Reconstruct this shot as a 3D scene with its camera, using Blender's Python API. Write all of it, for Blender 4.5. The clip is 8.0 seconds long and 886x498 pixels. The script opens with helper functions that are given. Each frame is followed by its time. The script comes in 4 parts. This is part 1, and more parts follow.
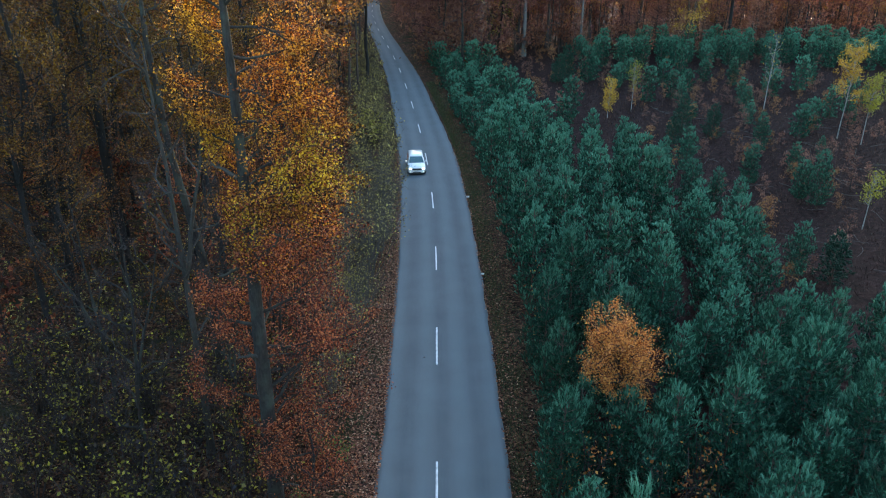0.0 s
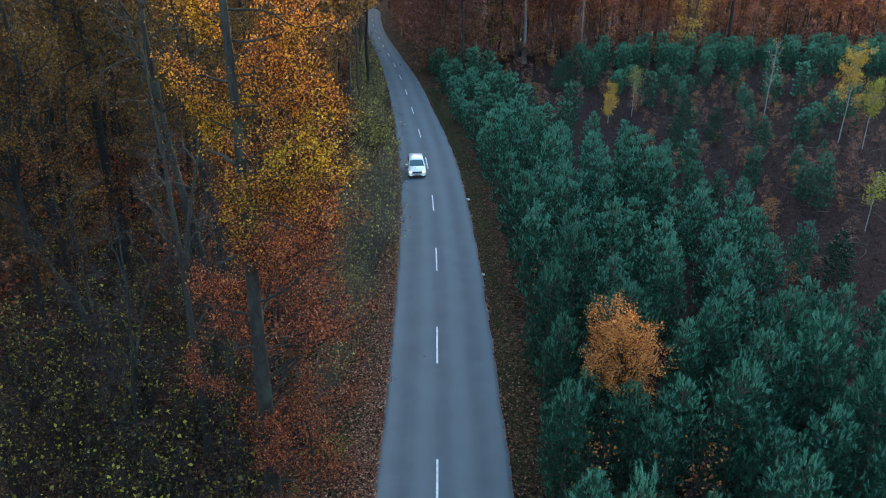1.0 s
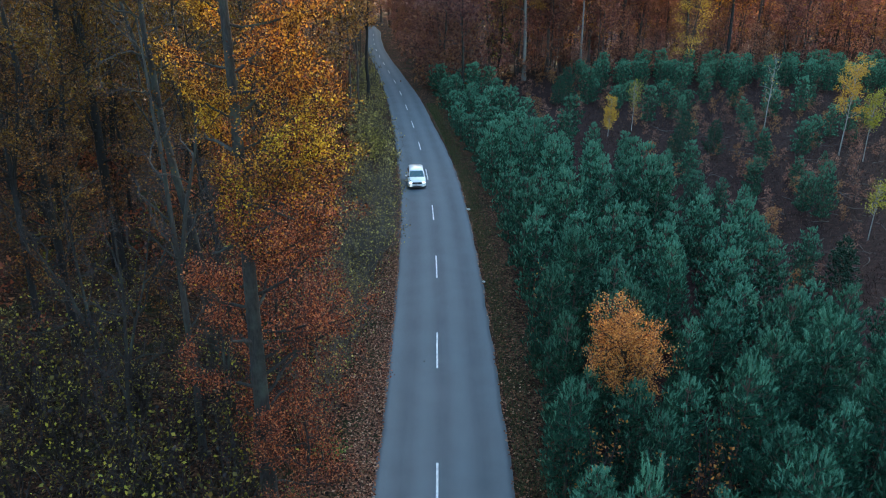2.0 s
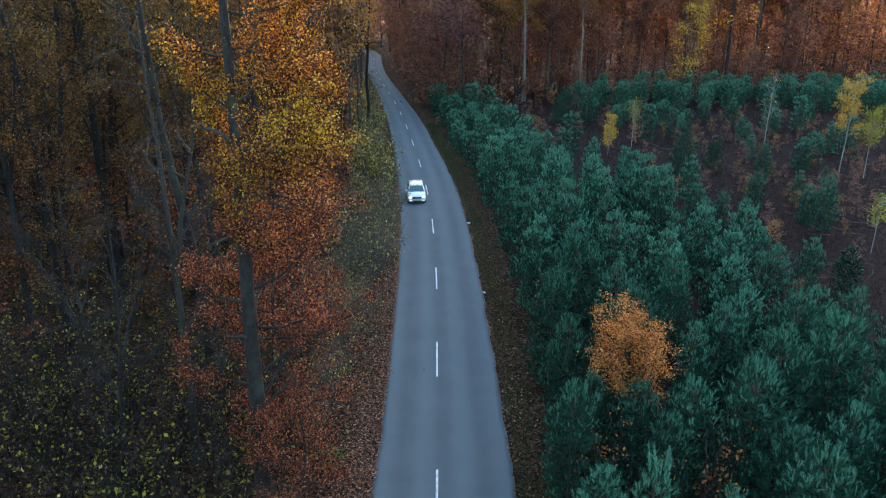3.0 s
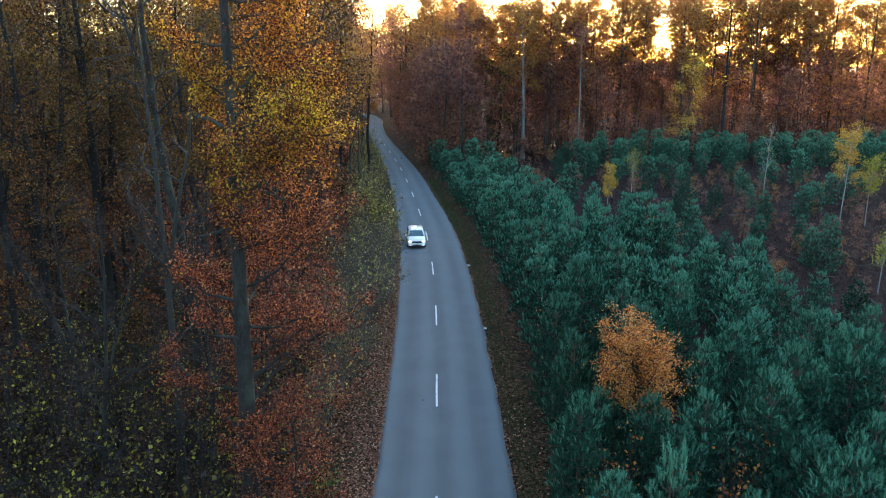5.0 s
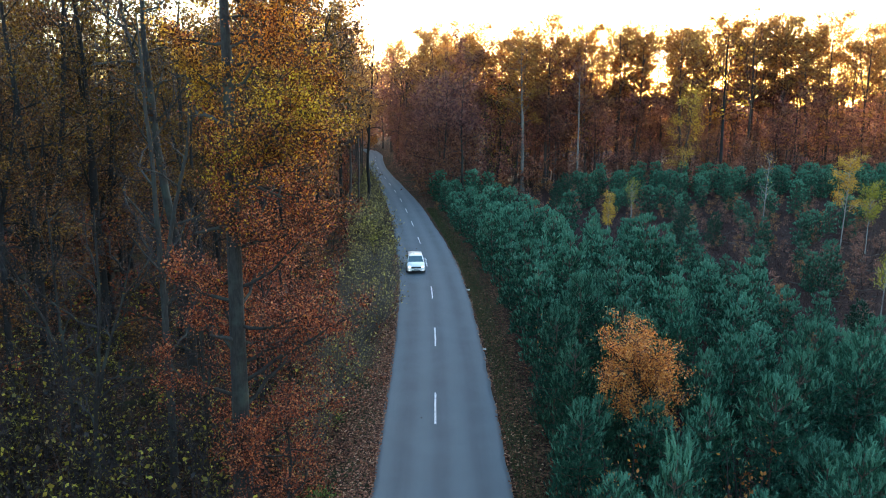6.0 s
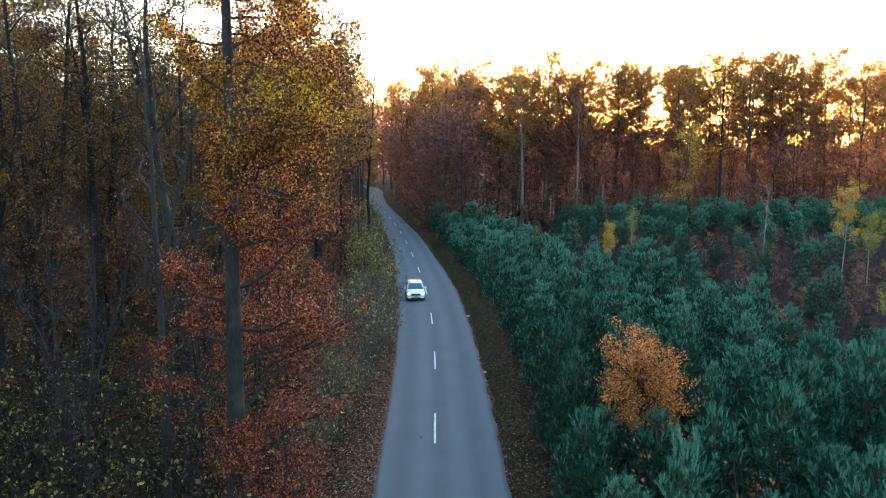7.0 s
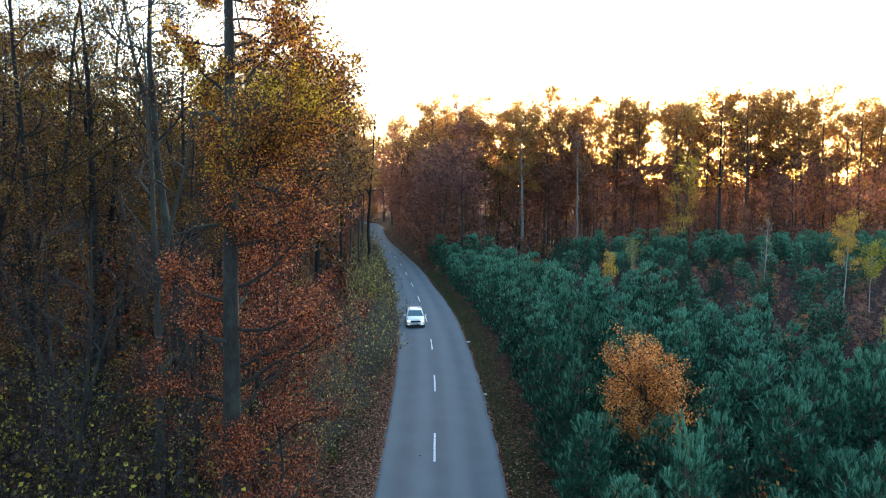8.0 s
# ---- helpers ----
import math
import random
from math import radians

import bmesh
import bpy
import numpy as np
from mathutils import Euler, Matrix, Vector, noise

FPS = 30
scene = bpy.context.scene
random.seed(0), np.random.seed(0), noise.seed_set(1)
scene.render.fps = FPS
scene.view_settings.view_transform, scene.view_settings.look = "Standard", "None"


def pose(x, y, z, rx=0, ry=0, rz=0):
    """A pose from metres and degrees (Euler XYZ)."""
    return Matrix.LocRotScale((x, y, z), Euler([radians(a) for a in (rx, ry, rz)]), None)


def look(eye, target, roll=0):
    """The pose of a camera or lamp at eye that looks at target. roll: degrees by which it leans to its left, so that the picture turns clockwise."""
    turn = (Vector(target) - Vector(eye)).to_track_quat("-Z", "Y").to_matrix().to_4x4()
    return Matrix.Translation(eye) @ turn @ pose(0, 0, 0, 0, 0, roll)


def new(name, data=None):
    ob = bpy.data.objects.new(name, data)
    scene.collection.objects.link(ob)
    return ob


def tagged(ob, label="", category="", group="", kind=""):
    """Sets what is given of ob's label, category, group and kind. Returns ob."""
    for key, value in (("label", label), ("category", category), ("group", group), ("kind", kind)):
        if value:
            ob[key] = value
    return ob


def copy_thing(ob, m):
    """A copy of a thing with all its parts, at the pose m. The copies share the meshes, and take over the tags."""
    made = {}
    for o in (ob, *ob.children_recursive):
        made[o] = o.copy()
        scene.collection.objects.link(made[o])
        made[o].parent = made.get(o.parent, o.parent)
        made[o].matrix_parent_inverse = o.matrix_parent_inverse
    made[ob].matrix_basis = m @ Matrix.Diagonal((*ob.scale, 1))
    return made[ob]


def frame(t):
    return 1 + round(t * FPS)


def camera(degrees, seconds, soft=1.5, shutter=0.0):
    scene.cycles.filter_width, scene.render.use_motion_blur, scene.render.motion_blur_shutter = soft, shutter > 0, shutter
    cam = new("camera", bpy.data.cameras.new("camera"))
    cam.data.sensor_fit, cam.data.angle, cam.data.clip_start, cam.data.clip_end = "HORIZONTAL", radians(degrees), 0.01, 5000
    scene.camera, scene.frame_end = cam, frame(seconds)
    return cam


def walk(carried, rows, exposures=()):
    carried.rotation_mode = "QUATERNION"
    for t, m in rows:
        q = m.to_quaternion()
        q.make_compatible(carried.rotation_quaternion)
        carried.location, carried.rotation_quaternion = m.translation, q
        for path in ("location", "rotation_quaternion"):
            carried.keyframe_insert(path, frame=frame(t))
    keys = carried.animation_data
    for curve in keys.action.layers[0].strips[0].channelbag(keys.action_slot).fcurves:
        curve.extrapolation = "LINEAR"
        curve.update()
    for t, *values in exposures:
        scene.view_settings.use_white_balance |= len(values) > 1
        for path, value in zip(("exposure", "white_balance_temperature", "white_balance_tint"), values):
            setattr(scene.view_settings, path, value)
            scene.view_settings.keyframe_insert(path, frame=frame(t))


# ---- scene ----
cam = camera(63.0, 8.0, 1.0)
METRES, EYE, TILT, LEAN, TURN = 9.2, 22.6, -24.6, 0.0, 0.0
ROWS = [
    (0.0, 0.0, 0.0, 0.0, -0.0, 0.0, -0.0),
    (0.5, -0.0004, 0.018, -0.0386, 0.01, 0.31, -0.01),
    (1.0, -0.0012, 0.0383, -0.0831, 0.02, 0.91, -0.01),
    (1.5, -0.002, 0.0618, -0.1353, 0.02, 1.72, -0.02),
    (3.0, -0.0032, 0.1419, -0.3036, 0.0, 4.68, -0.06),
    (3.5, -0.003, 0.1701, -0.3603, 0.01, 5.92, -0.07),
    (4.0, -0.0039, 0.1986, -0.4193, 0.01, 7.24, -0.09),
    (4.5, -0.0065, 0.2267, -0.4802, -0.01, 8.67, -0.09),
    (6.0, 0.0027, 0.3056, -0.6657, -0.03, 13.17, -0.17),
    (6.5, 0.0021, 0.3343, -0.7256, -0.04, 14.74, -0.2),
    (7.0, 0.0023, 0.3628, -0.7852, -0.06, 16.32, -0.23),
    (7.5, 0.0022, 0.3896, -0.8466, -0.07, 17.9, -0.25),
    (8.0, 0.0044, 0.4161, -0.9086, -0.06, 19.47, -0.29),
]
walk(cam, [(t, pose(0, 0, EYE, TILT, LEAN, TURN) @ pose(METRES * x, METRES * y, METRES * z, 90 + pitch, roll, yaw)) for t, x, y, z, yaw, pitch, roll in ROWS])


# ---- world, sun ----
SUN_AZ, SUN_EL = 16.3, 4.2
world = bpy.data.worlds.new("evening_sky")
scene.world = world
world.use_nodes = True
wn = world.node_tree
sky = wn.nodes.new("ShaderNodeTexSky")
sky.sky_type = "NISHITA"
sky.sun_disc = False
sky.sun_elevation = radians(SUN_EL)
sky.sun_rotation = radians(SUN_AZ)
sky.air_density, sky.dust_density, sky.ozone_density = 1.0, 1.2, 1.9
wn.nodes["Background"].inputs["Strength"].default_value = 0.15
wn.links.new(sky.outputs[0], wn.nodes["Background"].inputs["Color"])

sun_lamp = new("sun_light", bpy.data.lights.new("sun_light", "SUN"))
sun_lamp.data.energy, sun_lamp.data.angle, sun_lamp.data.color = 2.0, radians(0.5), (1.0, 0.76, 0.5)
to_sun = Vector((math.sin(radians(SUN_AZ)) * math.cos(radians(SUN_EL)), math.cos(radians(SUN_AZ)) * math.cos(radians(SUN_EL)), math.sin(radians(SUN_EL))))
sun_lamp.matrix_world = look(to_sun * 300, (0, 0, 0))
scene.view_settings.exposure = 3.65


# ---- materials ----
def mat(name):
    m = bpy.data.materials.new(name)
    m.use_nodes = True
    nt = m.node_tree
    return m, nt, nt.nodes["Principled BSDF"], nt.links.new


def coords(nt, scale=(1, 1, 1), kind="Object"):
    c = nt.nodes.new("ShaderNodeTexCoord")
    mp = nt.nodes.new("ShaderNodeMapping")
    mp.inputs["Scale"].default_value = scale
    nt.links.new(c.outputs[kind], mp.inputs[0])
    return mp.outputs[0]


def noise_node(nt, vec, scale, detail=4, rough=0.55):
    n = nt.nodes.new("ShaderNodeTexNoise")
    n.inputs["Scale"].default_value, n.inputs["Detail"].default_value, n.inputs["Roughness"].default_value = scale, detail, rough
    nt.links.new(vec, n.inputs["Vector"])
    return n.outputs["Fac"]


def ramp(nt, fac, stops, mode="LINEAR"):
    r = nt.nodes.new("ShaderNodeValToRGB")
    r.color_ramp.interpolation = mode
    e = r.color_ramp.elements
    while len(e) < len(stops):
        e.new(0.5)
    for el, (p, c) in zip(e, stops):
        el.position, el.color = p, (*c, 1) if len(c) == 3 else c
    nt.links.new(fac, r.inputs[0])
    return r.outputs[0]


def mix(nt, fac, a, b, blend="MIX"):
    x = nt.nodes.new("ShaderNodeMix")
    x.data_type, x.blend_type = "RGBA", blend
    for sock, v in ((x.inputs[0], fac), (x.inputs[6], a), (x.inputs[7], b)):
        if isinstance(v, (int, float)):
            sock.default_value = v
        elif isinstance(v, tuple):
            sock.default_value = (*v, 1)
        else:
            nt.links.new(v, sock)
    return x.outputs[2]


def bump(nt, height, bsdf, strength=0.5, dist=0.02):
    b = nt.nodes.new("ShaderNodeBump")
    b.inputs["Strength"].default_value, b.inputs["Distance"].default_value = strength, dist
    nt.links.new(height, b.inputs["Height"])
    nt.links.new(b.outputs[0], bsdf.inputs["Normal"])


def leaf_material(name, stops, patch=None, patch_scale=0.35, through_light=0.4, rough=0.36, gloss=0.4, cut=(0.42, 0.62)):
    """Leaves: colour differs from leaf to leaf and, in patches, over the crown."""
    m, nt, b, link = mat(name)
    g = nt.nodes.new("ShaderNodeNewGeometry")
    col = ramp(nt, g.outputs["Random Per Island"], stops)
    if patch:
        n = noise_node(nt, coords(nt), patch_scale, 2)
        col = mix(nt, ramp(nt, n, [(cut[0], (0, 0, 0)), (cut[1], (1, 1, 1))]), col, ramp(nt, g.outputs["Random Per Island"], patch))
    o = nt.nodes.new("ShaderNodeObjectInfo")
    h = nt.nodes.new("ShaderNodeHueSaturation")
    mr = nt.nodes.new("ShaderNodeMapRange")
    mr.inputs[3].default_value, mr.inputs[4].default_value = 0.75, 1.2
    link(o.outputs["Random"], mr.inputs[0])
    link(mr.outputs[0], h.inputs["Value"])
    link(col, h.inputs["Color"])
    link(h.outputs[0], b.inputs["Base Color"])
    b.inputs["Roughness"].default_value = rough
    b.inputs["Specular IOR Level"].default_value = gloss
    t = nt.nodes.new("ShaderNodeBsdfTranslucent")
    link(h.outputs[0], t.inputs["Color"])
    ms = nt.nodes.new("ShaderNodeMixShader")
    ms.inputs[0].default_value = through_light
    link(b.outputs[0], ms.inputs[1])
    link(t.outputs[0], ms.inputs[2])
    link(ms.outputs[0], nt.nodes["Material Output"].inputs["Surface"])
    return m


def bark_material(name, dark, light, moss=None, stretch=(6, 6, 1.2)):
    m, nt, b, link = mat(name)
    v = coords(nt, stretch)
    n = noise_node(nt, v, 3.0, 6, 0.65)
    col = ramp(nt, n, [(0.3, dark), (0.72, light)])
    if moss:
        p = noise_node(nt, coords(nt), 1.3, 4)
        col = mix(nt, ramp(nt, p, [(0.5, (0, 0, 0)), (0.66, (1, 1, 1))]), col, moss)
    link(col, b.inputs["Base Color"])
    b.inputs["Roughness"].default_value = 0.9
    bump(nt, n, b, 0.8, 0.03)
    return m


# oak tones; dark gaps, bright glints and sunlit gold tops are partly in them
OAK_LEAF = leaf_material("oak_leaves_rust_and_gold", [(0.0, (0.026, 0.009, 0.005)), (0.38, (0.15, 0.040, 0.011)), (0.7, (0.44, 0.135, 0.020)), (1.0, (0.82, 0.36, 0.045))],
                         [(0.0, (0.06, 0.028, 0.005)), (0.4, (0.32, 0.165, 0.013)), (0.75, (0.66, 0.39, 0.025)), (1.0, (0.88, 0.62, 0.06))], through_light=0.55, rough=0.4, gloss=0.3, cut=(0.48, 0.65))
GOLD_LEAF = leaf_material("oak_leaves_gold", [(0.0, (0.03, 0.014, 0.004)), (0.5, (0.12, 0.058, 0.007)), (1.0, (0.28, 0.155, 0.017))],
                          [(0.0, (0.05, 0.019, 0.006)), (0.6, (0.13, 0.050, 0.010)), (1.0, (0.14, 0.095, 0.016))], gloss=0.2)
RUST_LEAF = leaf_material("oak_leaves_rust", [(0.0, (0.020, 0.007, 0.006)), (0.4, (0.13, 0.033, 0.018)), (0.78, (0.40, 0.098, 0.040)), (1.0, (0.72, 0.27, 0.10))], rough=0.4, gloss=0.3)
# leaf brown of the left wood, with its canopy's shade put into the colour
SHADE_LEAF = leaf_material("oak_leaves_dark_brown", [(0.0, (0.016, 0.008, 0.006)), (0.5, (0.075, 0.025, 0.014)), (0.8, (0.24, 0.074, 0.022)), (1.0, (0.50, 0.20, 0.036))],
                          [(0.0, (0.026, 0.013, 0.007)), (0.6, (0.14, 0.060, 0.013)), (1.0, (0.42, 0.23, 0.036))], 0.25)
BROWN_LEAF = leaf_material("beech_leaves_brown", [(0.0, (0.09, 0.038, 0.038)), (0.5, (0.22, 0.095, 0.084)), (1.0, (0.40, 0.185, 0.13))],
                           [(0.0, (0.12, 0.052, 0.036)), (1.0, (0.40, 0.19, 0.085))], 0.2, 0.65, 0.5, 0.1)
WOOD_LEAF = leaf_material("wood_leaves_golden_brown", [(0.0, (0.16, 0.060, 0.022)), (0.5, (0.38, 0.155, 0.045)), (1.0, (0.54, 0.28, 0.07))],
                          [(0.0, (0.18, 0.085, 0.03)), (1.0, (0.50, 0.27, 0.06))], 0.2, 0.7)
ORANGE_LEAF = leaf_material("oak_leaves_orange", [(0.0, (0.16, 0.045, 0.012)), (0.5, (0.56, 0.19, 0.040)), (1.0, (0.76, 0.36, 0.09))])
DULL_RED_LEAF = leaf_material("sapling_leaves_red", [(0.0, (0.15, 0.06, 0.045)), (0.5, (0.28, 0.115, 0.078)), (1.0, (0.40, 0.20, 0.12))])
ORANGE_DULL = leaf_material("sapling_leaves_orange", [(0.0, (0.20, 0.075, 0.03)), (0.5, (0.36, 0.15, 0.055)), (1.0, (0.48, 0.25, 0.09))])
YELLOW_LEAF = leaf_material("birch_leaves_yellow", [(0.0, (0.58, 0.27, 0.025)), (0.5, (0.82, 0.45, 0.045)), (1.0, (0.92, 0.62, 0.09))])
LIME_LEAF = leaf_material("leaves_lime", [(0.0, (0.18, 0.18, 0.025)), (0.5, (0.40, 0.36, 0.04)), (1.0, (0.58, 0.48, 0.05))])
# dead brown leaves taken near black, for the dark gaps in the thicket
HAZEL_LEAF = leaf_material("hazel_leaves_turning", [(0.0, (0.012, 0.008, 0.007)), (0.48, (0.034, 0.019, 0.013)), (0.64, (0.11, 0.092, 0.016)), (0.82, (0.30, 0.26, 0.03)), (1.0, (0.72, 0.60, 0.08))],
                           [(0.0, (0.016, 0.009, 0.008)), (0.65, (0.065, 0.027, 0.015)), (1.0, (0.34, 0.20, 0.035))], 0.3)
SHRUB_LEAF = leaf_material("shrub_leaves_grey_green", [(0.0, (0.045, 0.036, 0.024)), (0.5, (0.165, 0.124, 0.062)), (0.72, (0.40, 0.30, 0.08)), (1.0, (0.88, 0.70, 0.17))])
GREEN_LEAF = leaf_material("bramble_leaves_green", [(0.0, (0.04, 0.09, 0.02)), (0.6, (0.09, 0.16, 0.03)), (1.0, (0.18, 0.22, 0.04))])
NEEDLE = leaf_material("pine_needles", [(0.0, (0.013, 0.050, 0.032)), (0.5, (0.024, 0.079, 0.050)), (1.0, (0.042, 0.118, 0.072))],
                       [(0.0, (0.022, 0.075, 0.042)), (0.6, (0.036, 0.107, 0.060)), (1.0, (0.058, 0.145, 0.080))], 0.5, 0.05, 0.6, 0.06)
# lighter young needles; light from above on the shoots is in this colour too
NEEDLE_LIT_TOP = leaf_material("young_pine_needles", [(0.0, (0.054, 0.155, 0.098)), (0.5, (0.086, 0.218, 0.135)), (1.0, (0.128, 0.285, 0.176))], None, 0.5, 0.05, 0.6, 0.06)
SPRUCE = leaf_material("spruce_needles", [(0.0, (0.015, 0.045, 0.028)), (1.0, (0.04, 0.09, 0.055))], None, 0.8, 0.15, 0.5, 0.12)
BARK = bark_material("oak_bark", (0.009, 0.007, 0.006), (0.042, 0.035, 0.030), (0.045, 0.050, 0.038))
# bark taken near black, with the shade on the stems in its colour
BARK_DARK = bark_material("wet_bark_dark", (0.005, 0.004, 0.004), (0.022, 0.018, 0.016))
BARK_PALE = bark_material("ash_bark_pale", (0.026, 0.023, 0.021), (0.078, 0.071, 0.062), (0.045, 0.049, 0.04))
BARK_PINE = bark_material("pine_bark", (0.05, 0.033, 0.024), (0.16, 0.10, 0.07))
TWIG_GREY = bark_material("grey_twig_bark", (0.055, 0.045, 0.04), (0.17, 0.145, 0.125))
TWIG = bark_material("twig_bark", (0.022, 0.015, 0.015), (0.070, 0.050, 0.047))
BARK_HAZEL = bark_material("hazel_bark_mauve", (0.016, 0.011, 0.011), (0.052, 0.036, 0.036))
BARK_WOOD = bark_material("brown_wood_bark", (0.030, 0.021, 0.018), (0.095, 0.068, 0.055))
BARK_BEECH = bark_material("beech_bark_grey", (0.085, 0.075, 0.068), (0.22, 0.195, 0.175))
BARK_BIRCH = bark_material("birch_bark", (0.08, 0.07, 0.065), (0.52, 0.50, 0.46), None, (2, 2, 9))

# ground: leaf litter with grass, bare plum-brown soil in the clearing
GROUND, nt, b, link = mat("forest_floor")
v = coords(nt)
vor = nt.nodes.new("ShaderNodeTexVoronoi")
vor.inputs["Scale"].default_value = 9.0
link(v, vor.inputs["Vector"])
sep = nt.nodes.new("ShaderNodeSeparateColor")
link(vor.outputs["Color"], sep.inputs[0])
litter = ramp(nt, sep.outputs[0], [(0.0, (0.012, 0.008, 0.006)), (0.4, (0.040, 0.020, 0.014)), (0.75, (0.095, 0.042, 0.024)), (1.0, (0.21, 0.11, 0.06))])
n1 = noise_node(nt, v, 0.35, 5)
n2 = noise_node(nt, v, 14.0, 5, 0.7)
grass = ramp(nt, n2, [(0.3, (0.012, 0.014, 0.008)), (0.7, (0.045, 0.048, 0.020))])
col = mix(nt, ramp(nt, n1, [(0.50, (0, 0, 0)), (0.66, (1, 1, 1))]), litter, grass)
soil = ramp(nt, noise_node(nt, v, 2.2, 7, 0.7), [(0.3, (0.010, 0.006, 0.005)), (0.55, (0.034, 0.017, 0.015)), (0.8, (0.095, 0.050, 0.042))])
sxy = nt.nodes.new("ShaderNodeSeparateXYZ")
link(v, sxy.inputs[0])
grove = nt.nodes.new("ShaderNodeMapRange")
grove.inputs[1].default_value, grove.inputs[2].default_value = 4.6, 6.5
link(sxy.outputs[0], grove.inputs[0])
col = mix(nt, grove.outputs[0], col, soil)
link(col, b.inputs["Base Color"])
b.inputs["Roughness"].default_value = 0.95
b.inputs["Specular IOR Level"].default_value = 0.08
bump(nt, n2, b, 0.9, 0.08)

ASPHALT, nt, b, link = mat("worn_asphalt")
uv = coords(nt, (1, 1, 1), "UV")
sx = nt.nodes.new("ShaderNodeSeparateXYZ")
link(uv, sx.inputs[0])
grain = noise_node(nt, coords(nt), 90, 3, 0.7)
patches = noise_node(nt, coords(nt), 0.5, 5, 0.6)
streak = noise_node(nt, coords(nt, (1.6, 0.05, 1), "UV"), 1.6, 5, 0.6)
base = ramp(nt, streak, [(0.3, (0.069, 0.088, 0.098)), (0.7, (0.114, 0.141, 0.155))])
base = mix(nt, 0.55, base, ramp(nt, patches, [(0.3, (0.065, 0.083, 0.092)), (0.7, (0.131, 0.161, 0.176))]))
# lighter polished wheel tracks
wave = nt.nodes.new("ShaderNodeMath")
wave.operation = "MULTIPLY"
wave.inputs[1].default_value = 3.6
link(sx.outputs[0], wave.inputs[0])
cosn = nt.nodes.new("ShaderNodeMath")
cosn.operation = "COSINE"
link(wave.outputs[0], cosn.inputs[0])
trk = nt.nodes.new("ShaderNodeMapRange")
trk.inputs[1].default_value, trk.inputs[2].default_value, trk.inputs[3].default_value, trk.inputs[4].default_value = -1, 1, 0.34, 0
link(cosn.outputs[0], trk.inputs[0])
base = mix(nt, trk.outputs[0], base, (0.245, 0.285, 0.31))
base = mix(nt, 0.35, base, ramp(nt, grain, [(0.35, (0.08, 0.085, 0.086)), (0.65, (0.204, 0.234, 0.25))]))
base = mix(nt, 0.14, base, (0.0, 0.0, 0.0))
link(base, b.inputs["Base Color"])
b.inputs["Roughness"].default_value = 0.8
b.inputs["Specular IOR Level"].default_value = 0.3
bump(nt, grain, b, 0.35, 0.004)

PAINT, nt, b, link = mat("worn_road_paint")
n = noise_node(nt, coords(nt), 7, 6, 0.7)
link(ramp(nt, n, [(0.36, (0.42, 0.42, 0.42)), (0.55, (0.78, 0.78, 0.76))]), b.inputs["Base Color"])
b.inputs["Roughness"].default_value = 0.7


def plain(name, colour, rough=0.5, metal=0.0, glow=0.0, coat=0.0, scale=6.0, vary=0.12):
    m, nt, b, link = mat(name)
    n = noise_node(nt, coords(nt), scale, 4)
    link(ramp(nt, n, [(0.3, tuple(c * (1 - vary) for c in colour)), (0.7, tuple(min(1, c * (1 + vary)) for c in colour))]), b.inputs["Base Color"])
    b.inputs["Roughness"].default_value, b.inputs["Metallic"].default_value, b.inputs["Coat Weight"].default_value = rough, metal, coat
    if glow:
        b.inputs["Emission Color"].default_value, b.inputs["Emission Strength"].default_value = (1, 0.96, 0.88, 1), glow
    return m


CAR_WHITE = plain("white_car_paint", (0.80, 0.80, 0.79), 0.3, 0.0, 0, 0.8, 2, 0.03)
CAR_BLACK = plain("black_plastic", (0.02, 0.02, 0.022), 0.5)
# base colour carries the teal sky that the windscreen reflects
CAR_GLASS = plain("tinted_glass", (0.045, 0.11, 0.12), 0.06, 0.0, 0, 1.0)
TYRE = plain("tyre_rubber", (0.018, 0.018, 0.018), 0.85)
RIM = plain("alloy_rim", (0.5, 0.5, 0.51), 0.35, 0.9)
LAMP_ON = plain("headlight_on", (0.9, 0.9, 0.9), 0.2, 0, 0.6)
CHROME = plain("chrome", (0.7, 0.7, 0.7), 0.15, 1.0)
PLATE = plain("plate_white", (0.75, 0.75, 0.74), 0.4)
STONE = plain("pale_stone", (0.55, 0.54, 0.52), 0.8, 0, 0, 0, 9, 0.25)
DEADWOOD = bark_material("grey_deadwood", (0.05, 0.042, 0.038), (0.17, 0.145, 0.13))
SUN_GLOW, nt, b, link = mat("sun_glow")
b.inputs["Base Color"].default_value = (0, 0, 0, 1)
b.inputs["Emission Color"].default_value, b.inputs["Emission Strength"].default_value = (1.0, 0.80, 0.45, 1), 1.5


# ---- mesh helpers ----
def mesh_np(name, V, F, material, smooth=False):
    """A mesh from an array of points and an array of faces, all with the same number of corners."""
    V, F = np.asarray(V, np.float32), np.asarray(F, np.int32)
    me = bpy.data.meshes.new(name)
    me.vertices.add(len(V))
    me.vertices.foreach_set("co", V.ravel())
    me.loops.add(F.size)
    me.loops.foreach_set("vertex_index", F.ravel())
    me.polygons.add(len(F))
    me.polygons.foreach_set("loop_start", np.arange(len(F), dtype=np.int32) * F.shape[1])
    me.update(calc_edges=True)
    if smooth:
        me.polygons.foreach_set("use_smooth", np.ones(len(F), bool))
    me.materials.append(material)
    return me


def under(name, me, parent=None, label=""):
    ob = new(name, me)
    if parent:
        ob.parent = parent
    if label:
        ob["label"] = label
    return ob


